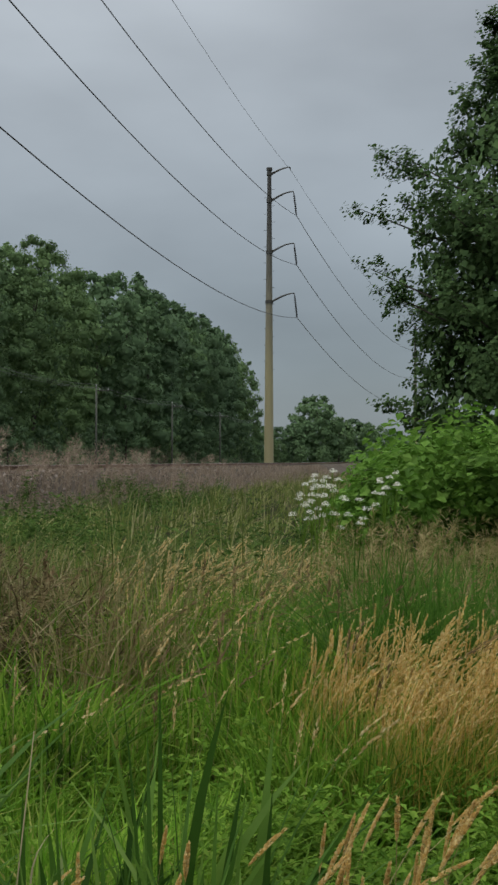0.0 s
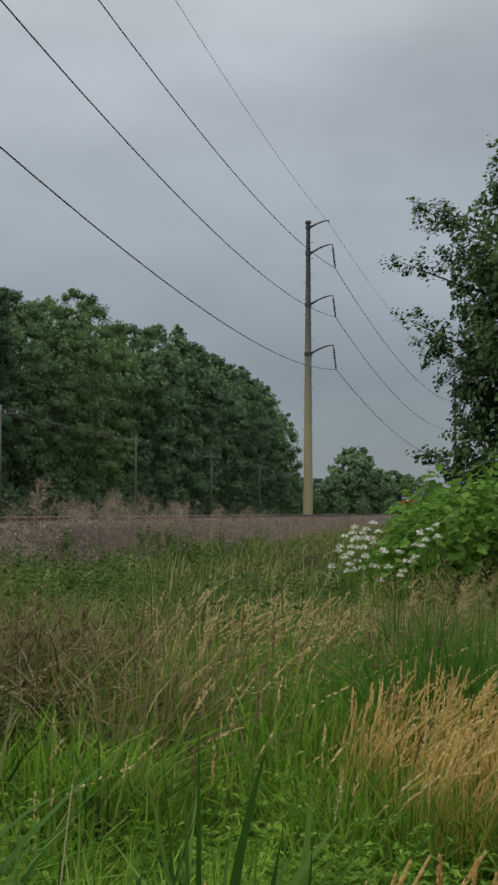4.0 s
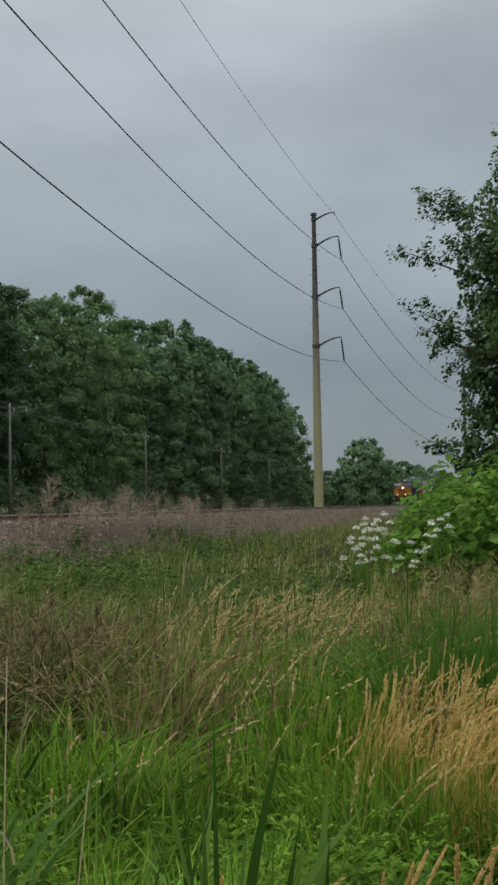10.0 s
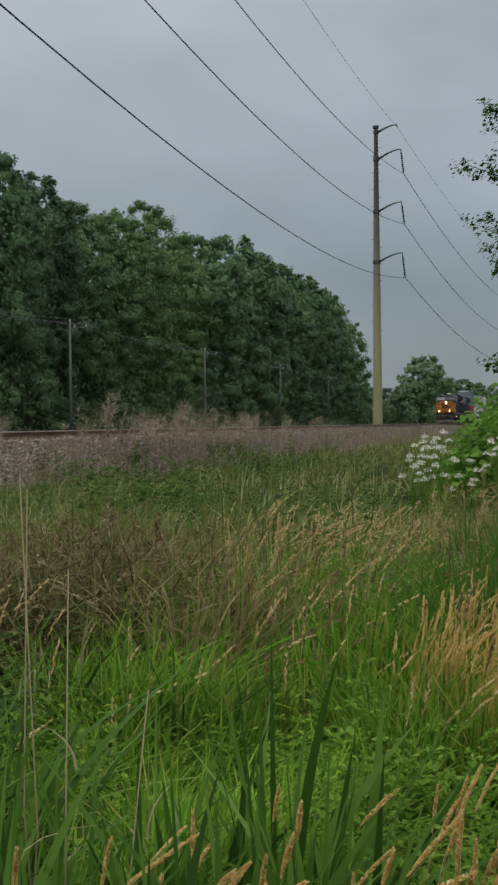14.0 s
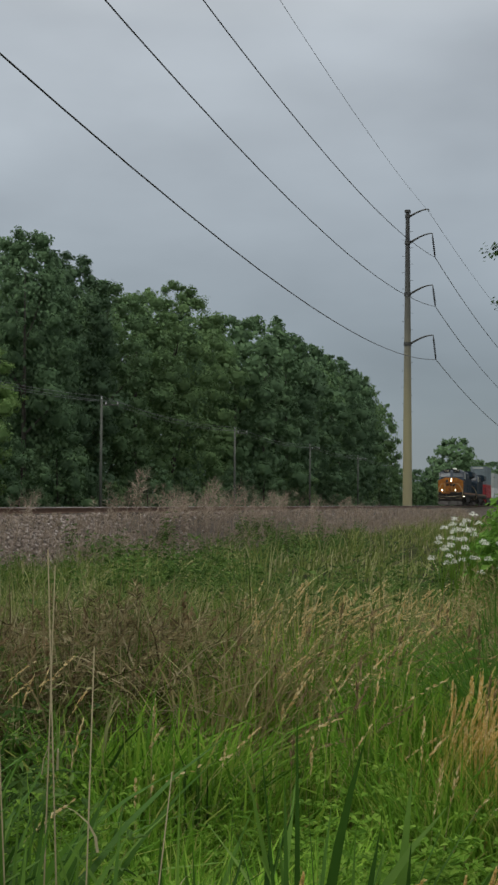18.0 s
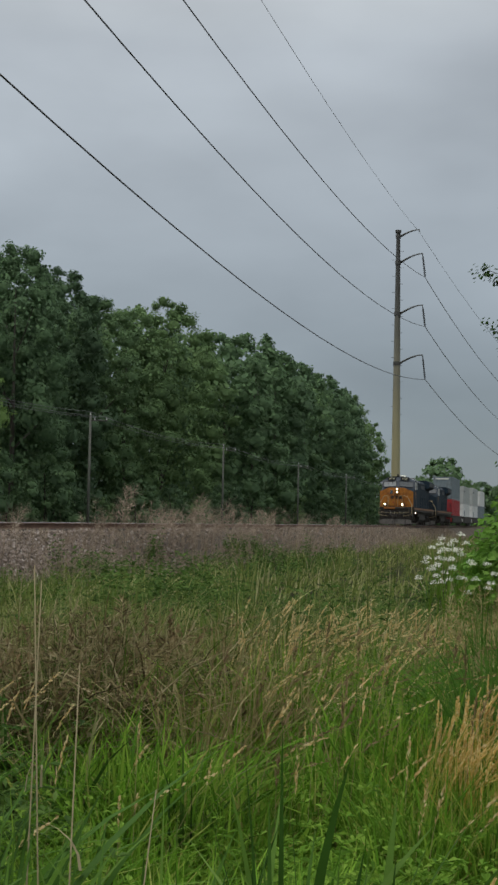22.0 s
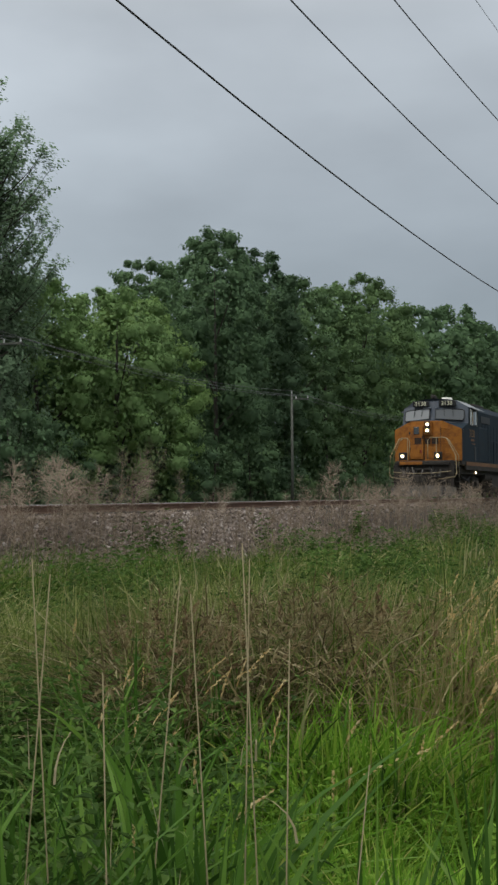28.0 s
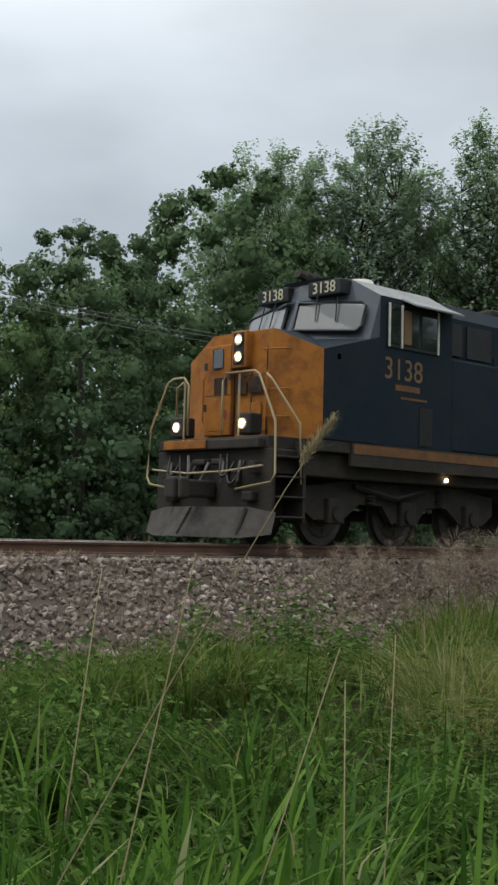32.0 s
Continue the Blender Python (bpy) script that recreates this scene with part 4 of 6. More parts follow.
def panel(bm, corners, thick, out):
    """A plate: corners in order, with a thickness along out."""
    o = Vector(out).normalized() * thick
    a = [bm.verts.new(Vector(c)) for c in corners]
    b = [bm.verts.new(Vector(c) + o) for c in corners]
    n = len(corners)
    for i in range(n):
        bm.faces.new((a[i], a[(i + 1) % n], b[(i + 1) % n], b[i]))
    bm.faces.new(a[::-1])
    bm.faces.new(b)
    bmesh.ops.recalc_face_normals(bm, faces=bm.faces)
    return bm


def wheel_set(parent, y, r=0.53):
    axle = rod(bmesh.new(), [(-0.95, 0, 0), (0.95, 0, 0)], 0.1, 10)
    for s in (-1, 1):
        disc(axle, (s * 0.74, 0, 0), "x", r, 0.13, 32)
        disc(axle, (s * 0.68, 0, 0), "x", r + 0.03, 0.03, 32)
        disc(axle, (s * 0.815, 0, 0), "x", r * 0.78, 0.02, 32, r * 0.7)
        disc(axle, (s * 0.84, 0, 0), "x", 0.2, 0.1, 16)
        for k in range(6):
            a = k * math.pi / 3
            disc(axle, (s * 0.828, 0.3 * math.cos(a), 0.3 * math.sin(a)), "x", 0.045, 0.03, 8)
    ob = part("wheelset", axle, WHEELSTEEL, parent, "steel wheelset on its axle")
    ob.matrix_basis = pose(0, y, r)
    WHEELS.append((ob, pose(0, y, r), r))
    return ob


def truck(parent, y0):
    """A three-axle truck: side frames, boxes, springs; y0 is its middle."""
    base = None
    for s in (-1, 1):
        prof = [(-2.6, 0.62), (-2.3, 0.42), (-1.6, 0.42), (-1.2, 0.7), (-0.6, 0.7), (-0.35, 0.4), (0.35, 0.4), (0.6, 0.7), (1.2, 0.7), (1.6, 0.42), (2.3, 0.42), (2.6, 0.62), (2.6, 0.95), (1.5, 1.08), (-1.5, 1.08), (-2.6, 0.95)]
        bm = prism(bmesh.new(), [(y0 + p, q) for p, q in prof], "x", s * 1.0 - 0.07, s * 1.0 + 0.07)
        fr = part("truck_frame", bm, GRIME, parent, "grimy cast truck side frame")
        base = base or fr
        for dy in (-1.85, 0, 1.85):
            bm = boxed(s * 1.08 - 0.1, s * 1.08 + 0.1, y0 + dy - 0.2, y0 + dy + 0.2, 0.36, 0.78, 0.03)
            disc(bm, (s * 1.2, y0 + dy, 0.53), "x", 0.13, 0.06, 12)
            part("axle_box", bm, GRIME, fr)
        for dy in (-0.95, 0.95):
            bm = bmesh.new()
            for k in range(6):
                disc(bm, (s * 1.1, y0 + dy, 0.74 + k * 0.055), "z", 0.1, 0.03, 10)
            part("spring", bm, GRIME, fr)
        bm = rod(bmesh.new(), [(s * 1.13, y0 - 1.4, 1.0), (s * 1.2, y0 - 0.4, 0.82), (s * 1.13, y0 + 0.5, 1.0)], 0.05, 6)
        part("brake_cylinder", bm, BLACK, fr)
    for dy in (-1.85, 0, 1.85):
        wheel_set(parent, y0 + dy)


def locomotive(lead):
    """A wide-nosed diesel locomotive; its front coupler is at y = 0 and its rail at z = 0; x > 0 is the field's side."""
    FACE = GOLD if lead else NAVY
    loco = new("locomotive", None)
    tagged(loco, "navy blue diesel locomotive with a golden yellow nose and lit headlights" if lead else "second navy blue diesel locomotive with a yellow nose, grimy", "locomotive", "locomotives of the train")
    W = 1.53
    # deck, frame, sill
    part("underframe", boxed(-1.35, 1.35, 0.75, 22.0, 1.1, 1.5, 0.03), GRIME, loco)
    deck = boxed(-1.28, 1.28, 0.74, 1.7, 1.5, 1.7, 0.02)
    box(deck, -W, W, 1.68, 22.0, 1.5, 1.7, 0.02)
    part("deck", deck, GRIME, loco)
    for s in (-1, 1):
        part("side_sill", boxed(s * W - 0.03, s * W + 0.03, 2.35, 20.6, 1.3, 1.68), GRIME, loco)
        part("sill_stripe", boxed(s * (W + 0.036) - 0.004, s * (W + 0.036) + 0.004, 2.4, 20.5, 1.5, 1.66), STRIPE, loco, "dull orange stripe along the sill")
    # nose: a wedge-fronted box
    plan = [(-W - 0.02, 1.56), (-0.72, 1.28), (0.72, 1.28), (W + 0.02, 1.66), (W + 0.02, 3.0), (-W - 0.02, 3.0)]
    bm = bmesh.new()
    low = [bm.verts.new((x, y, 1.7)) for x, y in plan]
    tops = [3.13, 3.5, 3.5, 3.13, 3.48, 3.48]
    high = [bm.verts.new((x, y + (0.06 if i in (1, 2) else 0.0), z)) for i, ((x, y), z) in enumerate(zip(plan, tops))]
    for i in range(6):
        f = bm.faces.new((low[i], low[(i + 1) % 6], high[(i + 1) % 6], high[i]))
        f.material_index = 1 if i in (0, 1, 2) else 0
    ridge0 = bm.verts.new((0, 3.0, 3.68))
    for i in range(6):
        f = bm.faces.new((high[i], high[(i + 1) % 6], ridge0))
        f.material_index = 0
    bmesh.ops.recalc_face_normals(bm, faces=bm.faces)
    nose = part("nose", bm, [NAVY, FACE], loco, "golden yellow nose with streaks of rust" if lead else "dark navy nose")
    # front door with window, seams, latch
    part("nose_door", boxed(-0.76, -0.12, 1.2, 1.3, 1.78, 3.3, 0.02), FACE, nose)
    part("door_window", boxed(-0.56, -0.3, 1.185, 1.2, 2.9, 3.24, 0.02), PANE, nose, "small dark door window")
    hb = boxed(-0.08, 0.26, 1.17, 1.36, 2.88, 3.5, 0.025)
    hl = part("headlight_box", hb, FACE, nose)
    part("lamp_panel", boxed(-0.035, 0.215, 1.163, 1.172, 2.93, 3.47, 0.004), BLACK, hl, "dark panel behind the headlights")
    for z in (3.35, 3.07):
        hd = part("headlight", disc(bmesh.new(), (0.09, 1.165, z), "y", 0.088, 0.03, 20), LAMP_RIM if lead else LAMP_OFF, nose, "lit round headlight" if lead else "")
        if lead:
            part("bulb", disc(bmesh.new(), (0.09, 1.148, z), "y", 0.042, 0.012, 16), LAMP_ON, hd)
        bm = bmesh.new()
        rod(bm, [(0.09 + 0.105 * math.cos(a), 1.16, z + 0.105 * math.sin(a)) for a in np.linspace(0, 2 * math.pi, 17)], 0.018, 5)
        part("bezel", bm, BLACK, hl)
    for x0, x1, z in ((-0.76, -0.12, 2.45), (0.0, 0.7, 2.75), (0.0, 0.7, 1.82)):
        part("seam", boxed(x0, x1, 1.196 if x0 < 0 else 1.27, 1.2 if x0 < 0 else 1.285, z, z + 0.012), BLACK, nose)
    for x, z0, z1 in ((-0.1, 1.74, 3.5), (0.3, 1.74, 2.86), (0.66, 1.74, 3.2)):
        part("seam", boxed(x, x + 0.014, 1.262, 1.28, z0, z1), BLACK, nose)
    for x0, x1, z0, z1 in ((0.2, 0.55, 1.8, 2.3), (-0.64, -0.24, 1.86, 2.4)):
        part("hatch", boxed(x0, x1, 1.19 if x0 < 0 else 1.262, 1.2 if x0 < 0 else 1.276, z0, z1, 0.006), FACE, nose)
    for x, z in ((-0.74, 2.2), (-0.74, 2.9), (-0.14, 2.7)):
        part("hinge", boxed(x - 0.03, x + 0.03, 1.185, 1.205, z, z + 0.12), BLACK, nose)
    for x in (0.74, -0.8):
        part("grab_iron", rod(bmesh.new(), [(x, 1.24, 2.0), (x, 1.2, 2.05), (x, 1.2, 2.75), (x, 1.24, 2.8)], 0.016, 6), FACE, nose)
    for z in (2.05, 2.5, 3.15):
        part("grab_iron", rod(bmesh.new(), [(0.62, 1.24, z), (0.66, 1.2, z), (1.02, 1.36, z), (1.04, 1.42, z)], 0.016, 6), FACE, nose)
    # emblem: plain worn blocks in its colour
    for x0, x1, y0, z0, z1 in ((-0.52, -0.2, 1.19, 2.47, 2.75), (-0.06, 0.2, 1.252, 2.45, 2.72), (0.26, 0.56, 1.252, 2.46, 2.73)):
        part("emblem", boxed(x0, x1, y0, y0 + 0.01, z0, z1, 0.004), FADED, nose, "plain dark emblem on the nose")
    part("warning_mark", boxed(-0.3, -0.2, 1.19, 1.196, 2.05, 2.2), RED, nose, "small red mark")
    # step boxes and ditch lights
    for s, cx in ((-1, -0.97), (1, 0.64)):
        bm = boxed(cx - 0.17, cx + 0.17, 0.78, 1.05, 1.74, 2.08, 0.03)
        dl = part("ditch_light_box", bm, BLACK, loco, "dark box of a ditch light")
        part("ditch_light", disc(bmesh.new(), (cx, 0.775, 1.91), "y", 0.088, 0.03, 20), LAMP_RIM if lead else LAMP_OFF, dl, "lit ditch light" if lead else "")
        if lead:
            part("ditch_bulb", disc(bmesh.new(), (cx, 0.757, 1.91), "y", 0.05, 0.012, 16), LAMP_ON, dl)
    part("anticlimber", boxed(-1.2, 1.2, 0.6, 0.74, 1.5, 1.66, 0.02), GRIME, loco)
    part("deck_edge", boxed(-1.05, 0.0, 0.57, 0.6, 1.52, 1.66, 0.01), FACE, loco, "yellow edge of the front deck" if lead else "")
    # cab
    zc, zt = 3.46, 4.28
    bm = bmesh.new()
    prof = [(-W, 1.7), (W, 1.7), (W, 4.2), (0.98, 4.52), (0.4, 4.6), (-0.4, 4.6), (-0.98, 4.52), (-W, 4.2)]
    front = {0: 2.98, 1: 2.98, 2: 3.04, 3: 2.9, 4: 2.78, 5: 2.78, 6: 2.9, 7: 3.04}
    a = [bm.verts.new((x, front[i], z)) for i, (x, z) in enumerate(prof)]
    b = [bm.verts.new((x, 5.0, z)) for x, z in prof]
    for i in range(8):
        f = bm.faces.new((a[i], a[(i + 1) % 8], b[(i + 1) % 8], b[i]))
        f.material_index = 1 if i in (2, 3, 4, 5, 6) else 0
    bm.faces.new(b)
    mid_low, mid_high = bm.verts.new((0, 2.32, 3.5)), bm.verts.new((0, 2.72, 4.5))
    lr, ll = bm.verts.new((W, 2.72, 3.24)), bm.verts.new((-W, 2.72, 3.24))
    for f in ((a[0], a[1], lr, mid_low, ll), (mid_low, lr, a[2], a[3], mid_high), (mid_low, mid_high, a[6], a[7], ll), (mid_high, a[3], a[4], a[5], a[6]), (a[1], a[2], lr), (a[0], ll, a[7])):
        bm.faces.new(f).material_index = 2
    bmesh.ops.recalc_face_normals(bm, faces=bm.faces)
    cab = part("cab", bm, [NAVY, ROOFPAINT, GREYPAINT], loco, "navy cab with a grey-blue front")
    # windshields lie on the two angled front planes
    for s in (-1, 1):
        p = [Vector((s * 0.12, 2.43, 3.63)), Vector((s * 1.3, 2.73, 3.55)), Vector((s * 1.38, 2.77, 3.62)), Vector((s * 1.38, 2.88, 3.98)), Vector((s * 1.3, 2.89, 4.05)), Vector((s * 0.12, 2.6, 4.15))]
        n = (p[1] - p[0]).cross(p[-1] - p[0]).normalized()
        n = n if n.y < 0 else -n
        q = [c + n * 0.05 for c in p]
        part("windshield", panel(bmesh.new(), q, 0.02, n), (PANE_LIT if s < 0 else PANE_DIM) if lead else PANE, cab, "windshield with the sky's reflection put into its tint" if lead else "")
        bm = bmesh.new()
        rod(bm, [c + n * 0.02 for c in q] + [q[0] + n * 0.02], 0.028, 5)
        part("gasket", bm, BLACK, cab)
        for t in (0.3, 0.62):
            bm = bmesh.new()
            top = q[-1].lerp(q[-2], t) + n * 0.06
            rod(bm, [top + Vector((0, 0, 0.08)), top.lerp(q[0].lerp(q[1], t + 0.06) + n * 0.05, 0.7)], 0.012, 5)
            part("wiper", bm, BLACK, cab)
        bm = boxed(s * 0.62 - 0.38, s * 0.62 + 0.38, 2.62, 2.95, 4.24, 4.5, 0.02)
        nb = part("number_board", bm, BLACK, cab, "black number board")
        letters("3138", 0.27, NUMBER, nb, pose(s * 0.62, 2.612, 4.37, 90, 0, 0))
        part("visor", panel(bmesh.new(), [(s * 0.1, 2.45, 4.14), (s * 1.36, 2.9, 4.02), (s * 1.36, 3.0, 4.08), (s * 0.1, 2.6, 4.2)], 0.02, (0, 0, 1)), GREYPAINT, cab)
        # side windows and awning
        x = s * (W + 0.004)
        fr = part("window_frame", boxed(min(x, x + s * 0.02), max(x, x + s * 0.02), 3.2, 4.6, 3.36, 4.1), BLACK, cab)
        for y0, y1 in ((3.26, 3.52), (3.6, 4.02), (4.1, 4.52)):
            part("side_pane", boxed(min(x + s * 0.022, x + s * 0.03), max(x + s * 0.022, x + s * 0.03), y0, y1, 3.42, 4.05), PANE, fr)
        for y0 in (3.22, 3.55, 4.54):
            part("window_bar", boxed(min(x + s * 0.02, x + s * 0.045), max(x + s * 0.02, x + s * 0.045), y0, y0 + 0.035, 3.36, 4.1), WHITEPAINT, fr, "pale window bar")
        part("seat_back", boxed(min(x + s * 0.03, x + s * 0.036), max(x + s * 0.03, x + s * 0.036), 3.62, 3.82, 3.44, 4.02), TANPAINT, fr, "tan blind in the window")
        part("awning", panel(bmesh.new(), [(s * (W - 0.02), 3.6, 4.2), (s * (W - 0.02), 4.95, 4.2), (s * (W + 0.3), 4.95, 4.06), (s * (W + 0.3), 3.6, 4.06)], 0.03, (0, 0, 1)), ROOFPAINT, cab, "pale sun awning")
        m = Matrix(((0, 0, s, s * (W + 0.006)), (s, 0, 0, 3.66), (0, 1, 0, 2.98), (0, 0, 0, 1)))
        letters("3138", 0.52, TANPAINT, cab, m, label="faded gold road number")
        bm = boxed(min(s * (W + 0.002), s * (W + 0.008)), max(s * (W + 0.002), s * (W + 0.008)), 3.45, 4.1, 2.64, 2.74)
        box(bm, min(s * (W + 0.002), s * (W + 0.008)), max(s * (W + 0.002), s * (W + 0.008)), 3.6, 4.3, 2.5, 2.54)
        part("emblem_bar", bm, STRIPE, cab)
        part("cab_door_seam", boxed(min(s * W, s * (W + 0.012)), max(s * W, s * (W + 0.012)), 4.1, 4.45, 1.75, 2.4), BLACK, cab)
        part("marker", boxed(min(s * W, s * (W + 0.02)), max(s * W, s * (W + 0.02)), 1.98, 2.06, 3.0, 3.09), WHITEPAINT, nose)
    bm = bmesh.new()
    for y in (3.1, 3.3, 3.5):
        rod(bm, [(-0.05, y, 4.6), (-0.05, y - 0.45, 4.72)], 0.05, 8, 0.09)
    part("horn", bm, GRIME, cab, "air horn on the cab roof")
    part("roof_dome", disc(bmesh.new(), (0.3, 3.9, 4.66), "z", 0.3, 0.14, 16, 0.22), WHITEPAINT, cab, "white antenna dome")
    # long hood
    H = 1.12
    prof = [(-H, 1.7), (H, 1.7), (H, 4.2), (0.85, 4.5), (-0.85, 4.5), (-H, 4.2)]
    hood = part("hood", prism(bmesh.new(), prof, "y", 5.0, 16.2), NAVY, loco, "long navy engine hood")
    part("equipment_cabinet", boxed(-W, W, 5.0, 6.9, 1.7, 3.36, 0.04), NAVY, hood)
    prof = [(-1.0, 1.7), (1.0, 1.7), (1.0, 3.7), (W, 3.95), (W, 4.5), (1.2, 4.68), (-1.2, 4.68), (-W, 4.5), (-W, 3.95), (-1.0, 3.7)]
    rad = part("radiator", prism(bmesh.new(), prof, "y", 16.2, 20.9), NAVY, loco, "flared radiator at the rear")
    for s in (-1, 1):
        for k in range(14):
            y = 6.8 + k * 0.66
            part("hood_door", boxed(min(s * H, s * (H + 0.025)), max(s * H, s * (H + 0.025)), y, y + 0.6, 1.85, 3.6, 0.01), NAVY, hood)
        for y0, y1, z0, z1 in ((5.2, 5.8, 3.5, 4.1), (5.95, 6.7, 3.5, 4.1), (7.2, 9.2, 3.68, 4.02), (12, 15, 3.68, 4.02)):
            g = part("grille", boxed(min(s * H, s * (H + 0.03)), max(s * H, s * (H + 0.03)), y0, y1, z0, z1), BLACK, hood)
        for k in range(9):
            part("louvre", boxed(min(s * (W - 0.005), s * (W + 0.012)), max(s * (W - 0.005), s * (W + 0.012)), 16.4 + k * 0.48, 16.8 + k * 0.48, 4.02, 4.42), BLACK, rad)
        # walkway handrail
        bm = rod(bmesh.new(), [(s * 1.46, 5.4, 1.72), (s * 1.46, 5.4, 2.7), (s * 1.46, 5.6, 2.78), (s * 1.46, 20.8, 2.78), (s * 1.46, 21.0, 2.7), (s * 1.46, 21.4, 1.72)], 0.02, 6)
        hr = part("side_handrail", bm, NAVY, loco)
        for k in range(9):
            part("stanchion", rod(bmesh.new(), [(s * 1.46, 6.8 + k * 1.7, 1.6), (s * 1.46, 6.8 + k * 1.7, 2.78)], 0.018, 6), NAVY, hr)
        # steps
        st = part("step_well", boxed(s * 1.28 - 0.22, s * 1.28 + 0.22, 1.3, 1.36, 0.35, 1.62), GRIME, loco)
        for k in range(4):
            part("step", boxed(s * 1.28 - 0.24, s * 1.28 + 0.26, 0.82, 1.32, 0.42 + k * 0.31, 0.45 + k * 0.31, 0.008), GRIME, st)
        part("step_side", boxed(s * 1.05 - 0.02, s * 1.05 + 0.02, 0.8, 1.34, 0.4, 1.55), GRIME, st)
    part("exhaust_stack", boxed(-0.45, 0.45, 11.5, 12.6, 4.48, 4.68, 0.03), GRIME, hood)
    part("dynamic_brake_hatch", boxed(-0.8, 0.8, 7.2, 9.4, 4.5, 4.63, 0.03), GRIME, hood)
    part("headlight_rear", disc(bmesh.new(), (0, 20.93, 4.0), "y", 0.1, 0.05, 12), LAMP_OFF, rad)
    part("rear_deck", boxed(-1.2, 1.2, 20.9, 22.0, 1.7, 1.78), GRIME, loco)
    # front handrails, as bent pipes
    for s, xo, xi in ((1, 1.4, 0.22), (-1, -1.4, -0.62)):
        bm = rod(bmesh.new(), [(xi, 0.72, 1.76), (xi, 0.72, 2.6), (xi + s * 0.1, 0.7, 2.72), (xo - s * 0.42, 0.7, 2.72), (xo - s * 0.3, 0.68, 2.66), (xo + s * 0.1, 0.66, 1.9), (xo + s * 0.14, 0.64, 1.1), (xo + s * 0.06, 0.63, 0.96), (xo - s * 0.7, 0.6, 0.86)], 0.02, 7)
        part("front_handrail", bm, PIPE, loco, "pale bent-pipe handrail", True)
        part("front_handrail", rod(bmesh.new(), [(s * 1.0, 0.95, 2.7), (s * 1.14, 0.92, 2.6), (s * 1.5, 1.2, 1.9), (s * 1.5, 1.25, 0.95)], 0.02, 7), PIPE, loco, "pale bent-pipe handrail", True)
        part("stanchion", rod(bmesh.new(), [(s * 0.66 - 0.05, 0.72, 1.7), (s * 0.66 - 0.05, 0.72, 2.72)], 0.018, 6), PIPE, loco)
    # pilot, plow, coupler, hoses
    bm = bmesh.new()
    box(bm, -1.38, 1.38, 0.74, 0.82, 0.5, 1.5, 0.02)
    pilot = part("pilot", bm, GRIME, loco, "grimy pilot plate under the deck")
    plow = bmesh.new()
    vs = [(-1.5, 0.62, 0.16), (-1.05, 0.42, 0.1), (0, 0.12, 0.1), (1.05, 0.42, 0.1), (1.5, 0.62, 0.16), (1.5, 0.72, 0.5), (1.0, 0.6, 0.58), (0, 0.42, 0.58), (-1.0, 0.6, 0.58), (-1.5, 0.72, 0.5)]
    v = [plow.verts.new(c) for c in vs]
    for f in ((0, 1, 8, 9), (1, 2, 7, 8), (2, 3, 6, 7), (3, 4, 5, 6)):
        plow.faces.new([v[i] for i in f])
    bmesh.ops.solidify(plow, geom=plow.faces[:], thickness=0.03)
    part("plow", plow, PLOW, loco, "dusty grey steel plow with scrape marks")
    for x in (-0.75, -0.2, 0.5, 0.95):
        part("plow_rib", rod(bmesh.new(), [(x, 0.42 if abs(x) > 0.4 else 0.2, 0.14), (x + 0.05, 0.56 if abs(x) > 0.4 else 0.44, 0.56)], 0.028, 6), GRIME, loco)
    bm = boxed(-0.13, 0.13, -0.02, 0.72, 0.72, 1.0, 0.04)
    box(bm, -0.22, 0.05, -0.1, 0.2, 0.68, 1.04, 0.05)
    box(bm, 0.1, 0.2, -0.08, 0.1, 0.7, 1.02, 0.03)
    part("coupler", bm, GRIME, loco, "knuckle coupler")
    for x0, x1, dz in ((-0.7, -0.25, 0.35), (-0.5, 0.0, 0.5), (0.3, 0.62, 0.3), (0.45, 0.85, 0.42), (-0.95, -0.72, 0.3)):
        pts = [(x0 + (x1 - x0) * t, 0.66 - 0.14 * math.sin(math.pi * t), 1.42 - dz * 4 * t * (1 - t) - 0.12 * t) for t in np.linspace(0, 1, 9)]
        part("air_hose", rod(bmesh.new(), pts, 0.026, 6), PLOW if dz == 0.5 else BLACK, pilot, "hanging air hose", True)
    for x, z, w, h in ((-1.0, 1.15, 0.2, 0.22), (-0.55, 1.0, 0.18, 0.3), (0.6, 1.02, 0.22, 0.26), (1.05, 1.2, 0.16, 0.2), (0.25, 1.3, 0.3, 0.1), (-0.2, 1.3, 0.3, 0.1), (0.95, 0.75, 0.25, 0.16), (-0.9, 0.75, 0.25, 0.16)):
        part("pilot_fitting", boxed(x - w / 2, x + w / 2, 0.6, 0.75, z - h / 2, z + h / 2, 0.03), GRIME, pilot)
    for x in (-0.85, -0.4, 0.42, 0.8):
        part("glad_hand", rod(bmesh.new(), [(x, 0.6, 1.3), (x + 0.03, 0.55, 1.12), (x - 0.02, 0.56, 0.98)], 0.022, 6), PLOW, pilot, "grey hose end")
    part("cut_lever", rod(bmesh.new(), [(-1.35, 0.6, 1.2), (-0.4, 0.55, 1.12), (0.5, 0.55, 1.14), (1.3, 0.6, 1.22)], 0.018, 6), PIPE, pilot)
    # tank, trucks
    prof = [(-1.35, 1.15), (-1.35, 0.55), (-1.05, 0.25), (1.05, 0.25), (1.35, 0.55), (1.35, 1.15)]
    part("fuel_tank", prism(bmesh.new(), prof, "y", 8.6, 13.6), GRIME, loco, "grimy fuel tank")
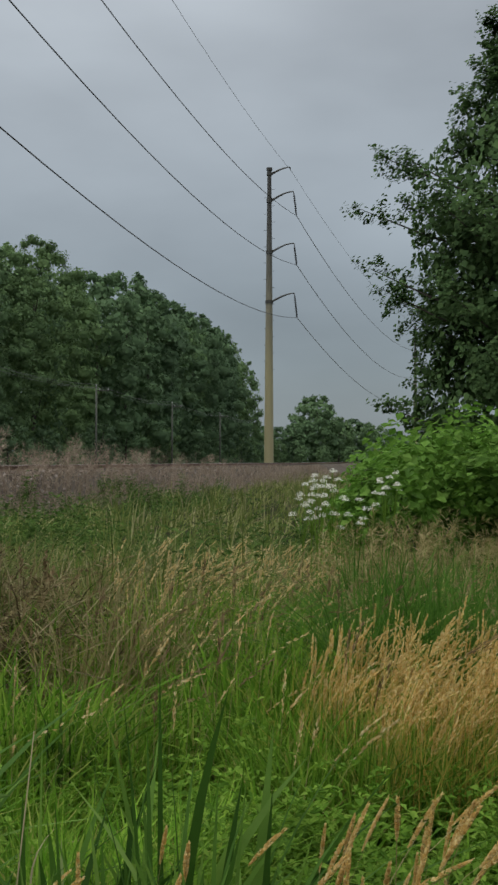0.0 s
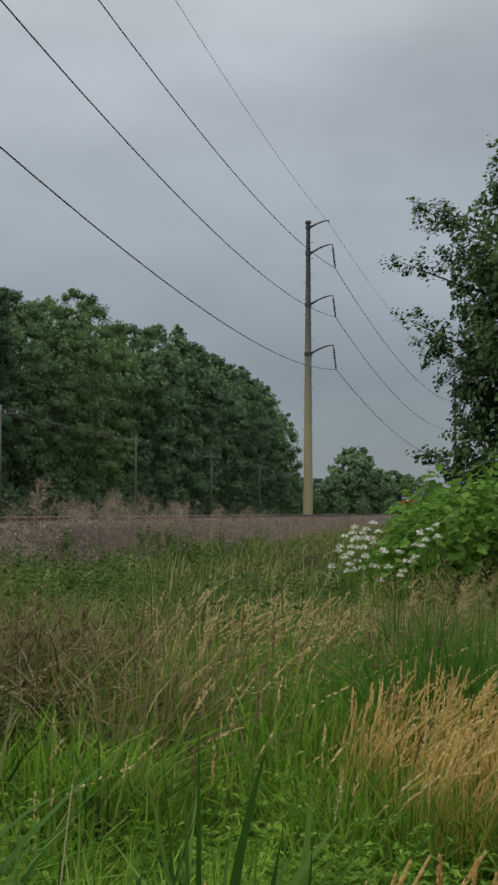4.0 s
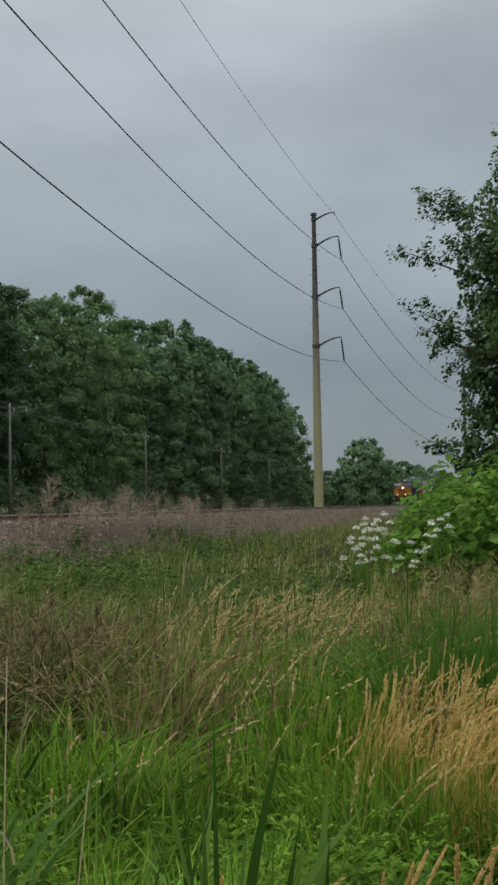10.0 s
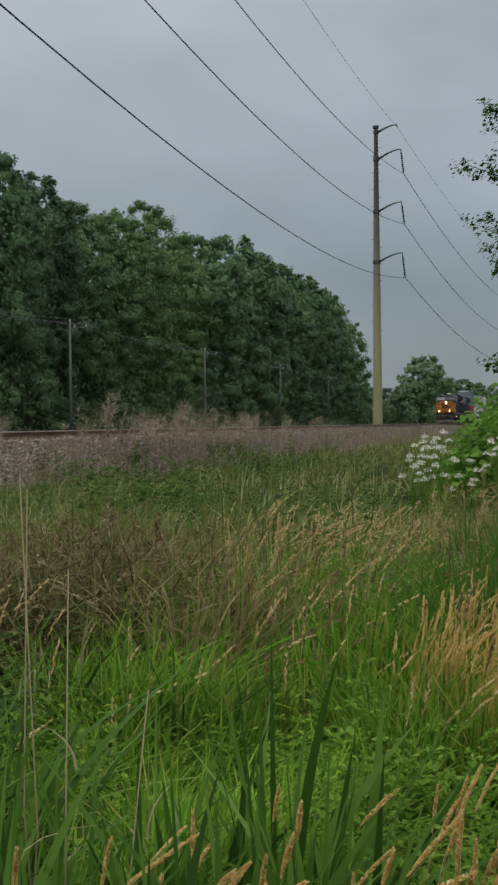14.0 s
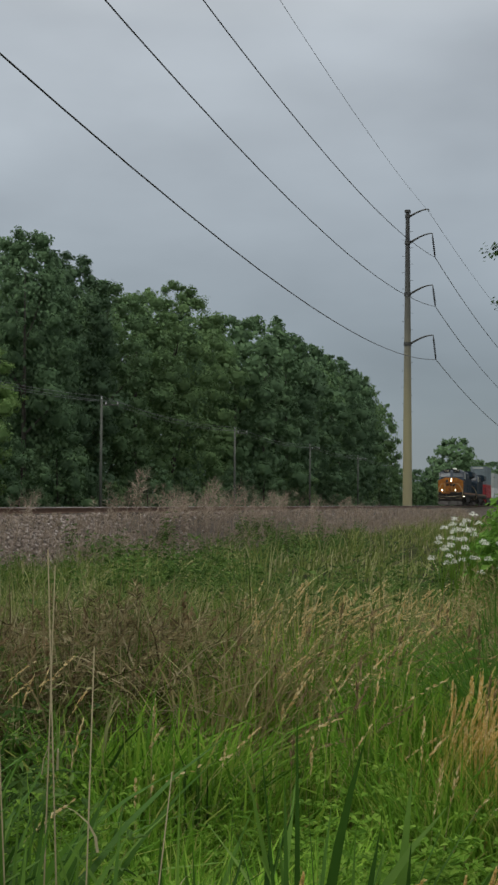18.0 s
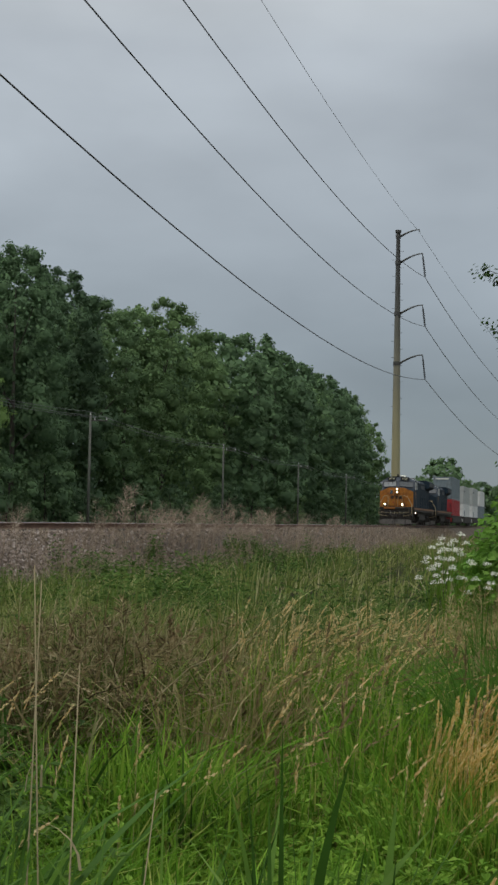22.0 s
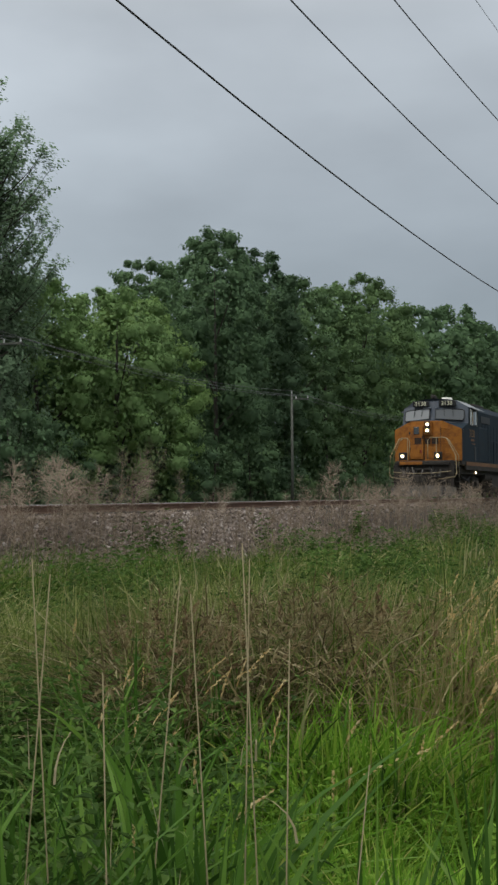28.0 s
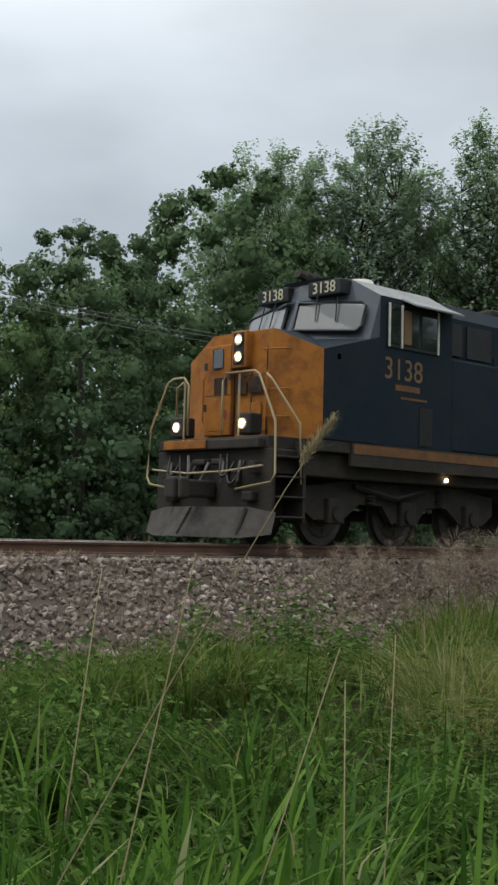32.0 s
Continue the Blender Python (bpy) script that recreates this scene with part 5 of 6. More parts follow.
    for s in (-1, 1):
        part("air_reservoir", rod(bmesh.new(), [(s * 1.2, 6.9, 1.05), (s * 1.2, 8.4, 1.05)], 0.2, 12), GRIME, loco)
        part("side_lamp", disc(bmesh.new(), (s * 1.36, 5.1, 1.2), "x", 0.028, 0.04, 12), LAMP_ON if lead else LAMP_OFF, loco, "small lit step lamp" if lead else "")
    for y0 in (4.3, 17.7):
        truck(loco, y0)
    return loco


def container(length, height, mat, label, marks=0, group="shipping containers"):
    """A corrugated steel box on its corner castings; front end at y = 0, base at z = 0."""
    ob = new("container", None)
    tagged(ob, label, "container", group)
    w = 1.22
    for s in (-1, 1):
        bm = bmesh.new()
        outline, y, k = [], 0.12, 0
        while y < length - 0.12:
            x = s * (w - (0.036 if k % 2 else 0.0))
            outline += [(x, y), (x, min(y + 0.11, length - 0.1))]
            y += 0.18
            k += 1
        outline += [(s * (w - 0.07), length - 0.1), (s * (w - 0.07), 0.12)]
        prism(bm, outline, "z", 0.16, height - 0.12)
        part("side_wall", bm, mat, ob)
        part("bottom_rail", boxed(s * w - 0.05, s * w + 0.004, 0, length, 0, 0.16) if s > 0 else boxed(s * w - 0.004, s * w + 0.05, 0, length, 0, 0.16), mat, ob)
        part("top_rail", boxed(s * w - 0.05, s * w + 0.004, 0, length, height - 0.12, height) if s > 0 else boxed(s * w - 0.004, s * w + 0.05, 0, length, height - 0.12, height), mat, ob)
        for y in (0.0, length - 0.16):
            part("corner_post", boxed(s * w - 0.08, s * w + 0.008, y - 0.004, y + 0.164, 0, height) if s > 0 else boxed(s * w - 0.008, s * w + 0.08, y - 0.004, y + 0.164, 0, height), mat, ob)
    bm = bmesh.new()
    outline, x, k = [], -w + 0.1, 0
    while x < w - 0.15:
        y = 0.05 if k % 2 else 0.015
        outline += [(x, y), (x + 0.12, y)]
        x += 0.19
        k += 1
    outline += [(w - 0.1, 0.1), (-w + 0.1, 0.1)]
    part("front_wall", prism(bm, outline, "z", 0.1, height - 0.1), mat, ob)
    part("rear_door", boxed(-w + 0.08, w - 0.08, length - 0.1, length - 0.03, 0.1, height - 0.1), mat, ob)
    part("roof", boxed(-w + 0.03, w - 0.03, 0.05, length - 0.05, height - 0.1, height - 0.03), mat, ob)
    part("floor_frame", boxed(-w + 0.06, w - 0.06, 0.05, length - 0.05, 0.02, 0.14), mat, ob)
    if marks == 1:
        part("stripe", boxed(-0.9, 0.75, 0.004, 0.012, height - 0.36, height - 0.22), WHITEPAINT, ob, "white stripe under the roof edge")
    if marks == 2:
        for k in range(4):
            part("placard", boxed(w + 0.004, w + 0.01, 1.0 + k * 0.7, 1.45 + k * 0.7, height - 0.9, height - 0.62), BLACK, ob, "plain bars where writing stood")
    if marks == 3:
        part("placard", boxed(w + 0.004, w + 0.01, 1.4, 3.2, 0.9, 1.7), SLATE, ob, "plain bars where writing stood")
    return ob


def well_car(length=18.5):
    car = new("well_car", None)
    tagged(car, "low dark well car that carries stacked containers", "rail car", "well cars of the train")
    for s in (-1, 1):
        part("side_beam", boxed(s * 1.34 - 0.06, s * 1.34 + 0.06, 2.4, length - 2.4, 0.45, 1.25, 0.03), GRIME, car)
        part("top_chord", boxed(s * 1.36 - 0.09, s * 1.36 + 0.09, 1.2, length - 1.2, 1.2, 1.32, 0.02), GRIME, car)
    part("floor_pan", boxed(-1.28, 1.28, 2.4, length - 2.4, 0.4, 0.5), GRIME, car)
    for y0 in (0.0, length - 2.6):
        part("end_platform", boxed(-1.38, 1.38, y0 + 0.3, y0 + 2.4, 1.0, 1.22, 0.03), GRIME, car)
        part("drawbar", boxed(-0.15, 0.15, y0 - 0.25 if y0 == 0 else y0 + 2.3, y0 + 0.4 if y0 == 0 else y0 + 2.9, 0.75, 1.0, 0.03), GRIME, car)
    for yc in (1.5, length - 1.5):
        for s in (-1, 1):
            part("bogie_frame", prism(bmesh.new(), [(yc - 1.2, 0.5), (yc - 0.5, 0.35), (yc + 0.5, 0.35), (yc + 1.2, 0.5), (yc + 1.1, 0.72), (yc + 0.4, 0.95), (yc - 0.4, 0.95), (yc - 1.1, 0.72)], "x", s * 1.0 - 0.06, s * 1.0 + 0.06), GRIME, car)
        for dy in (-0.85, 0.85):
            wheel_set(car, yc + dy, 0.46)
    return car


lead = locomotive(True)
second = locomotive(False)
TRAIN += [(lead, 0.0), (second, 22.3)]
y = 44.7
loads = [(RED, "red corrugated shipping container on a well car", 0, 2.9, SLATE, "slate blue shipping container with a white stripe on top of another", 1, 2.9),
         (WHITEBOX, "white shipping container on a well car", 3, 2.6, PALEBOX, "pale grey shipping container with dark marks, stacked on top", 2, 2.6),
         (WHITEBOX, "white shipping container on a well car", 3, 2.6, PALEBOX, "pale grey shipping container stacked on top", 2, 2.9),
         (SLATE, "slate blue shipping container on a well car", 0, 2.9, WHITEBOX, "white shipping container stacked on top", 0, 2.6)]
for lo, lo_label, lm, lh, hi, hi_label, hm, hh in loads:
    car = well_car()
    TRAIN.append((car, y))
    a = container(12.2, lh, lo, lo_label, lm)
    b = container(12.2, hh, hi, hi_label, hm)
    STACK = ((a, 0.52), (b, 0.52 + lh))
    for ob, z in STACK:
        LIFT[ob.name] = z
        TRAIN.append((ob, y + 3.1))
    y += 18.8

# ---- grasses and weeds ----
def mottle(x, y, s=1.0, k=0.0):
    """A smooth uneven field from -1 to 1, for patches."""
    x, y = x * s, y * s
    return (np.sin(1.7 * x + 0.9 * y + k) + np.sin(-0.8 * x + 2.1 * y + 1.3 * k + 1) + np.sin(2.9 * x - 1.9 * y + 0.7 * k + 2) * 0.7 + np.sin(4.3 * x + 3.7 * y + k * 2) * 0.4) / 3.1


def tufts(x, y, per, spread, h, w, rs, lean=0.45, segs=3, vary=0.35):
    """Grass in tufts: blades fan outwards from each centre; a tuft has its own height."""
    n = len(x)
    th = rs.uniform(0, 2 * np.pi, (n, per))
    r = spread * np.sqrt(rs.uniform(0, 1, (n, per)))
    bx, by = (x[:, None] + r * np.cos(th)).ravel(), (y[:, None] + r * np.sin(th)).ravel()
    hh = (np.asarray(h).reshape(-1, 1) * rs.uniform(1 - vary, 1 + vary * 0.6, (n, per))).ravel()
    pos = on_ground(bx, by)
    m = len(bx)
    amt = np.minimum(np.abs(rs.normal(lean, lean * 0.55, m)), lean * 1.7)
    fan = th.ravel() + rs.normal(0, 0.7, m)
    blow = np.repeat(rs.normal(0, 0.35, (n, 2)), per, 0) + np.array([0.3, -0.1])
    d = np.stack([np.cos(fan) + blow[:, 0], np.sin(fan) + blow[:, 1], np.zeros(m)], 1) * (amt * hh)[:, None]
    ph = fan + rs.normal(np.pi / 2, 0.6, m)
    side = np.stack([np.cos(ph), np.sin(ph), rs.normal(0, 0.15, m)], 1)
    ww = w * rs.uniform(0.6, 1.5, m)
    rows = []
    for k in range(segs + 1):
        t = k / segs
        c = pos + d * t ** 1.9
        c[:, 2] += hh * (t - 0.3 * np.minimum(amt, 1.9) * t ** 2.6)
        half = (ww * 0.5 * ((1 - t ** 2.2) * (0.7 + 0.6 * t)) + 0.0004)[:, None] * side
        rows.append(np.stack([c - half, c + half], 1))
    v = np.stack(rows, 1)
    base = (np.arange(m) * (segs + 1) * 2)[:, None]
    f = np.concatenate([base + np.array([[2 * k, 2 * k + 1, 2 * k + 3, 2 * k + 2]]) for k in range(segs)], 0)
    return v.reshape(-1, 3), f


def domes(x, y, r, top, per, size, rs, long=1.0):
    """Leafy weeds: a rounded heap of small leaves on each place."""
    n = len(x)
    d = rs.normal(0, 1, (n, per, 3))
    d /= np.linalg.norm(d, axis=2)[:, :, None]
    d[:, :, 2] = np.abs(d[:, :, 2])
    sh = rs.uniform(0.25, 1.0, (n, per, 1)) ** 0.5
    k = np.stack([np.asarray(r), np.asarray(r), np.asarray(top)], 1)[:, None]
    g = on_ground(x, y)[:, None]
    pos = (g + d * sh * k * (1 + 0.25 * np.sin(5 * d[:, :, :1] + np.arange(n)[:, None, None]))).reshape(-1, 3)
    return leaves(pos, d.reshape(-1, 3), size, rs, 0.5)


def plants(x, y, h, size, rs, stems=4, tiers=7, per=4):
    """Leafy weeds: a few stems on each place, with whorls of narrow leaves that spread and droop."""
    n = len(x)
    a = rs.uniform(0, 2 * np.pi, (n, stems))
    tilt = rs.uniform(0.05, 0.4, (n, stems))
    foot = on_ground(x, y)[:, None] + np.stack([np.cos(a) * 0.04, np.sin(a) * 0.04, 0 * a], 2)
    tall = np.asarray(h)[:, None] * rs.uniform(0.6, 1.08, (n, stems))
    lean = np.stack([np.cos(a) * tilt, np.sin(a) * tilt, np.ones_like(a)], 2) * tall[..., None]
    q = (np.arange(tiers) + 1.0) / tiers
    base = foot[:, :, None] + lean[:, :, None] * q[None, None, :, None]
    th = rs.uniform(0, 2 * np.pi, (n, stems, tiers, 1)) + np.arange(per) * (2 * np.pi / per) + rs.normal(0, 0.3, (n, stems, tiers, per))
    up = rs.normal(0.25, 0.35, th.shape) + 0.5 * (q[None, None, :, None] > 0.9)
    d = np.stack([np.cos(th), np.sin(th), up], -1)
    d /= np.linalg.norm(d, axis=-1)[..., None]
    ln = size * (1.15 - 0.55 * q[None, None, :, None]) * rs.uniform(0.6, 1.25, th.shape)
    side = np.stack([-np.sin(th), np.cos(th), rs.normal(0, 0.3, th.shape)], -1) * (ln * 0.2)[..., None]
    b = np.broadcast_to(base[:, :, :, None], d.shape)
    mid = b + d * (ln * 0.5)[..., None]
    tip = b + d * ln[..., None] - np.array([0, 0, 0.3]) * ln[..., None]
    v = np.stack([b, mid - side, tip, mid + side], -2).reshape(-1, 3)
    return v, np.arange(len(v)).reshape(-1, 4)


def pick(n, r0, r1, a0, a1, rs, mask=None):
    x, y = polar(n, r0, r1, a0, a1, rs)
    ok = x > -11.3
    if mask is not None:
        ok &= mask(x, y, rs.uniform(0, 1, n))
    return x[ok], y[ok]


def bearing(x, y):
    return np.degrees(np.arctan2(-x, y))


def golden(x, y):
    """How much a place belongs to the golden stand: 1 inside, 0 outside."""
    r, b = np.hypot(x, y), bearing(x, y)
    e = ((r - 5.9) / 0.85) ** 2 + ((b - 0.2) / 6.4) ** 2 + 0.35 * mottle(x, y, 3.0, 2.0)
    return e < 1


def brown(x, y):
    r, b = np.hypot(x, y), bearing(x, y)
    e = ((r - 9.1) / 1.7) ** 2 + ((b - 23.8) / 6.3) ** 2 + 0.4 * mottle(x, y, 2.2, 5.0)
    return e < 1


def field():
    rs = rnd(21)

    def height(x, y, lo, hi):
        return lo + (hi - lo) * np.clip(0.5 + 0.8 * mottle(x, y, 1.3, 1.0) + rs.normal(0, 0.2, len(x)), 0, 1)

    def open_side(x, y, u):
        leafy = (bearing(x, y) < 8.5 + 2 * mottle(x, y, 2.0, 3)) & (np.hypot(x, y) < 5.1) & (u < 0.86)
        return ~leafy & ~(brown(x, y) & (u < 0.85)) & (bearing(x, y) < 23 + 5 * mottle(x, y, 1.5, 2)) & (mottle(x, y, 2.6, 9) + 0.9 > u)

    def lush_side(x, y, u):
        return ~(brown(x, y) & (u < 0.85)) & (bearing(x, y) > 20 + 5 * mottle(x, y, 1.5, 2)) & (mottle(x, y, 1.8, 9) + 0.7 > u)
    sets = []
    for n, r0, r1, lo, hi, w, per in ((300, 1.5, 3.3, 0.14, 0.36, 0.012, 14), (980, 3.2, 6.2, 0.22, 0.62, 0.015, 15), (1150, 6.0, 9.6, 0.35, 0.8, 0.017, 15)):
        x, y = pick(n, r0, r1, -8, 28, rs, open_side)
        sets.append(tufts(x, y, per, 0.1 + 0.006 * r0, height(x, y, lo, hi), w, rs, 0.5))
    stuff("green_grass", join(*sets), GRASS, "tall green meadow grass in tufts over the field", "grass")
    sets = []
    for n, r0, r1, lo, hi, w, per in ((120, 1.5, 3.6, 0.15, 0.42, 0.018, 9), (210, 3.4, 7.0, 0.2, 0.7, 0.024, 11), (230, 6.8, 12.0, 0.3, 0.9, 0.022, 13)):
        x, y = pick(n, r0, r1, 15, 64, rs, lush_side)
        sets.append(tufts(x, y, per, 0.11 + 0.006 * r0, height(x, y, lo, hi), w, rs, 0.55, 4))
    stuff("lush_grass", join(*sets), LUSH, "rank dark green grass in uneven tufts", "grass")
    x1, y1 = pick(560, 8.4, 15.5, -8, 40, rs, lambda x, y, u: ~(brown(x, y) & (u < 0.9)) & (mottle(x, y, 1.0, 4) + 0.8 > u))
    near = tufts(x1, y1, 13, 0.17, rs.uniform(0.15, 1.0, len(x1)) ** 1.4 * (0.85 + 0.3 * mottle(x1, y1, 0.9, 2.0)), 0.022, rs, 0.7, 3)
    n = 1700
    x = rs.uniform(-11.4, 5, n)
    y = 14 + 110 * rs.uniform(0, 1, n) ** 1.8
    far = tufts(x, y, 11, 0.26, rs.uniform(0.2, 1.0, n) ** 1.5, 0.036, rs, 0.6, 2)
    # arching tussocks before the bank
    x, y = pick(250, 9.0, 14.5, 7, 32, rs, lambda x, y, u: mottle(x, y, 1.3, 5) > -0.15)
    tussocks = tufts(x, y, 44, 0.2, np.clip(0.85 + 0.3 * mottle(x, y, 0.9, 2.0) + rs.normal(0, 0.2, len(x)), 0.3, 1.25), 0.014, rs, 0.95, 4)
    x, y = pick(150, 9.2, 14.5, 6, 32, rs, lambda x, y, u: mottle(x, y, 1.3, 5) < 0.1)
    green = tufts(x, y, 40, 0.22, np.clip(0.7 + 0.3 * mottle(x, y, 0.9, 4.0) + rs.normal(0, 0.2, len(x)), 0.25, 1.1), 0.018, rs, 0.8, 4)
    stuff("tussock_grass", green, BANK, "fresh green arching tussocks before the ballast bank", "grass")
    x, y = pick(300, 6.8, 10.5, 4, 20, rs, lambda x, y, u: (mottle(x, y, 1.6, 8) > 0.05) & ~brown(x, y))
    straw = tufts(x, y, 16, 0.14, rs.uniform(0.55, 0.95, len(x)), 0.009, rs, 0.45, 3)
    stuff("straw_grass", straw, TAN, "thin straw-coloured grass in loose drifts", "grass")
    stuff("olive_grass", join(near, far, tussocks), OLIVE, "mixed olive and straw-coloured grass farther along the track", "grass")
    # the meadow goes on round the camera and behind it
    r, a = 26 * np.sqrt(rs.uniform(0.004, 1, 1500)), rs.uniform(0, 2 * np.pi, 1500)
    x, y = r * np.cos(a), r * np.sin(a)
    b = bearing(x, y)
    ok = (r > 1.6) & (x > -11.2) & ((b < -9) | (b > 66))
    back = tufts(x[ok], y[ok], 9, 0.25, rs.uniform(0.2, 0.55, ok.sum()), 0.02, rs, 0.5, 2)
    stuff("meadow_grass", back, GRASS, "green meadow grass around the camera", "grass")
    # a darker, longer stand at the foot of the briars
    x, y = pick(330, 6.6, 8.3, -7, 3.8, rs)
    g = tufts(x, y, 24, 0.14, rs.uniform(0.8, 1.2, len(x)), 0.011, rs, 0.6, 4)
    stuff("dark_grass", g, DARKGRASS, "long dark green grass in arching tufts", "grass")


def seed_grass():
    rs = rnd(22)
    st, hd = [], []
    x, y = polar(5200, 4.8, 7.0, -8, 8, rs)
    ok = golden(x, y) & (mottle(x, y, 4.0) > -0.45)
    x, y = x[ok][:760], y[ok][:760]
    n = len(x)
    hh = rs.uniform(0.72, 1.04, n) * (0.9 + 0.16 * mottle(x, y, 3.0, 4.0))
    s, h = heads(on_ground(x, y), hh, rs.uniform(0.14, 0.22, n), rs.uniform(0.0065, 0.0105, n), rs, 0.3, 46, wind=(0.65, -0.1), stem=0.003, thick=0.62, feather=0.12, reach=0.58)
    g = tufts(x[::3], y[::3], 7, 0.08, rs.uniform(0.5, 0.75, len(x[::3])), 0.006, rs, 0.3)
    stuff("golden_grass_stems", join(s, g), RUST, "rusty golden stems of a stand of ripe grass", "grass")
    stuff("golden_seed_heads", h, RIPE, "golden nodding seed heads of a ripe grass stand", "grass")
    # ripe heads close to the lens
    spots = ((-1.5, 3.05), (-0.4, 3.1), (1.5, 3.15), (-2.3, 2.95), (3.6, 2.9), (5.4, 2.75), (6.2, 2.95), (13.5, 2.5), (14.6, 2.6), (16.5, 2.55), (17.6, 2.7), (0.6, 2.8), (2.6, 2.7), (18.6, 2.6), (22.5, 2.6), (21, 2.55), (20, 2.5), (24.5, 2.7),
             (5.6, 3.1), (4.4, 2.95), (3.0, 3.05), (2.2, 2.9), (1.4, 2.75), (8.4, 2.7), (11.5, 2.75), (12.4, 2.6), (4.9, 2.6), (33.5, 2.8), (29.0, 2.7))
    px, py = [], []
    for b, r in spots:
        k = 5
        bb, rr = np.radians(b + rs.normal(0, 0.8, k)), r + rs.normal(0, 0.16, k)
        px.append(-rr * np.sin(bb)), py.append(rr * np.cos(bb))
    x, y = np.concatenate(px), np.concatenate(py)
    n = len(x)
    s, h = heads(on_ground(x, y), rs.uniform(0.62, 0.92, n), rs.uniform(0.09, 0.15, n), rs.uniform(0.007, 0.0105, n), rs, 0.26, 150, wind=(0.8, -0.15), thick=0.5, feather=0.12, reach=0.42)
    st.append(s)
    stuff("nodding_seed_heads", h, RIPE, "pale golden nodding seed heads close to the lens", "grass")
    # green grass that grows up through the front of the stand
    gx, gy = pick(380, 5.0, 6.0, -8, 8, rs)
    stuff("green_undergrowth", tufts(gx, gy, 12, 0.12, rs.uniform(0.4, 0.66, len(gx)), 0.011, rs, 0.4), GRASS, "green grass growing up through the ripe stand", "grass")
    for n, r0, r1, a0, a1 in ((80, 4.6, 7, 5, 20), (900, 7.8, 11.8, 1, 15), (30, 4, 9, 22, 34), (300, 7.2, 9.5, -6, 9)):
        x, y = pick(n, r0, r1, a0, a1, rs, lambda x, y, u: (mottle(x, y, 1.8, 7) > -0.15) & ~brown(x, y))
        n = len(x)
        s, h = heads(on_ground(x, y), rs.uniform(0.65, 1.05, n), rs.uniform(0.12, 0.22, n), rs.uniform(0.007, 0.012, n), rs, 0.34, 22, wind=(0.7, -0.1), thick=0.6, feather=0.25, reach=0.7)
        st.append(s), hd.append(h)
    stuff("grass_stems", join(*st), TAN, "tan stems of ripe meadow grass", "grass")
    stuff("seed_heads", join(*hd), SEED, "ripe tan and golden grass seed heads", "grass")
    # darker reddish panicles among them
    x, y = pick(75, 4.6, 9.5, 1, 19, rs)
    n = len(x)
    s, h = heads(on_ground(x, y), rs.uniform(0.75, 1.1, n), rs.uniform(0.16, 0.26, n), rs.uniform(0.012, 0.02, n), rs, 0.35, 34, wind=(0.7, -0.2), feather=0.3, thick=0.22)
    stuff("brown_panicles", join(s, h), DOCK, "drooping reddish brown grass panicles", "grass")


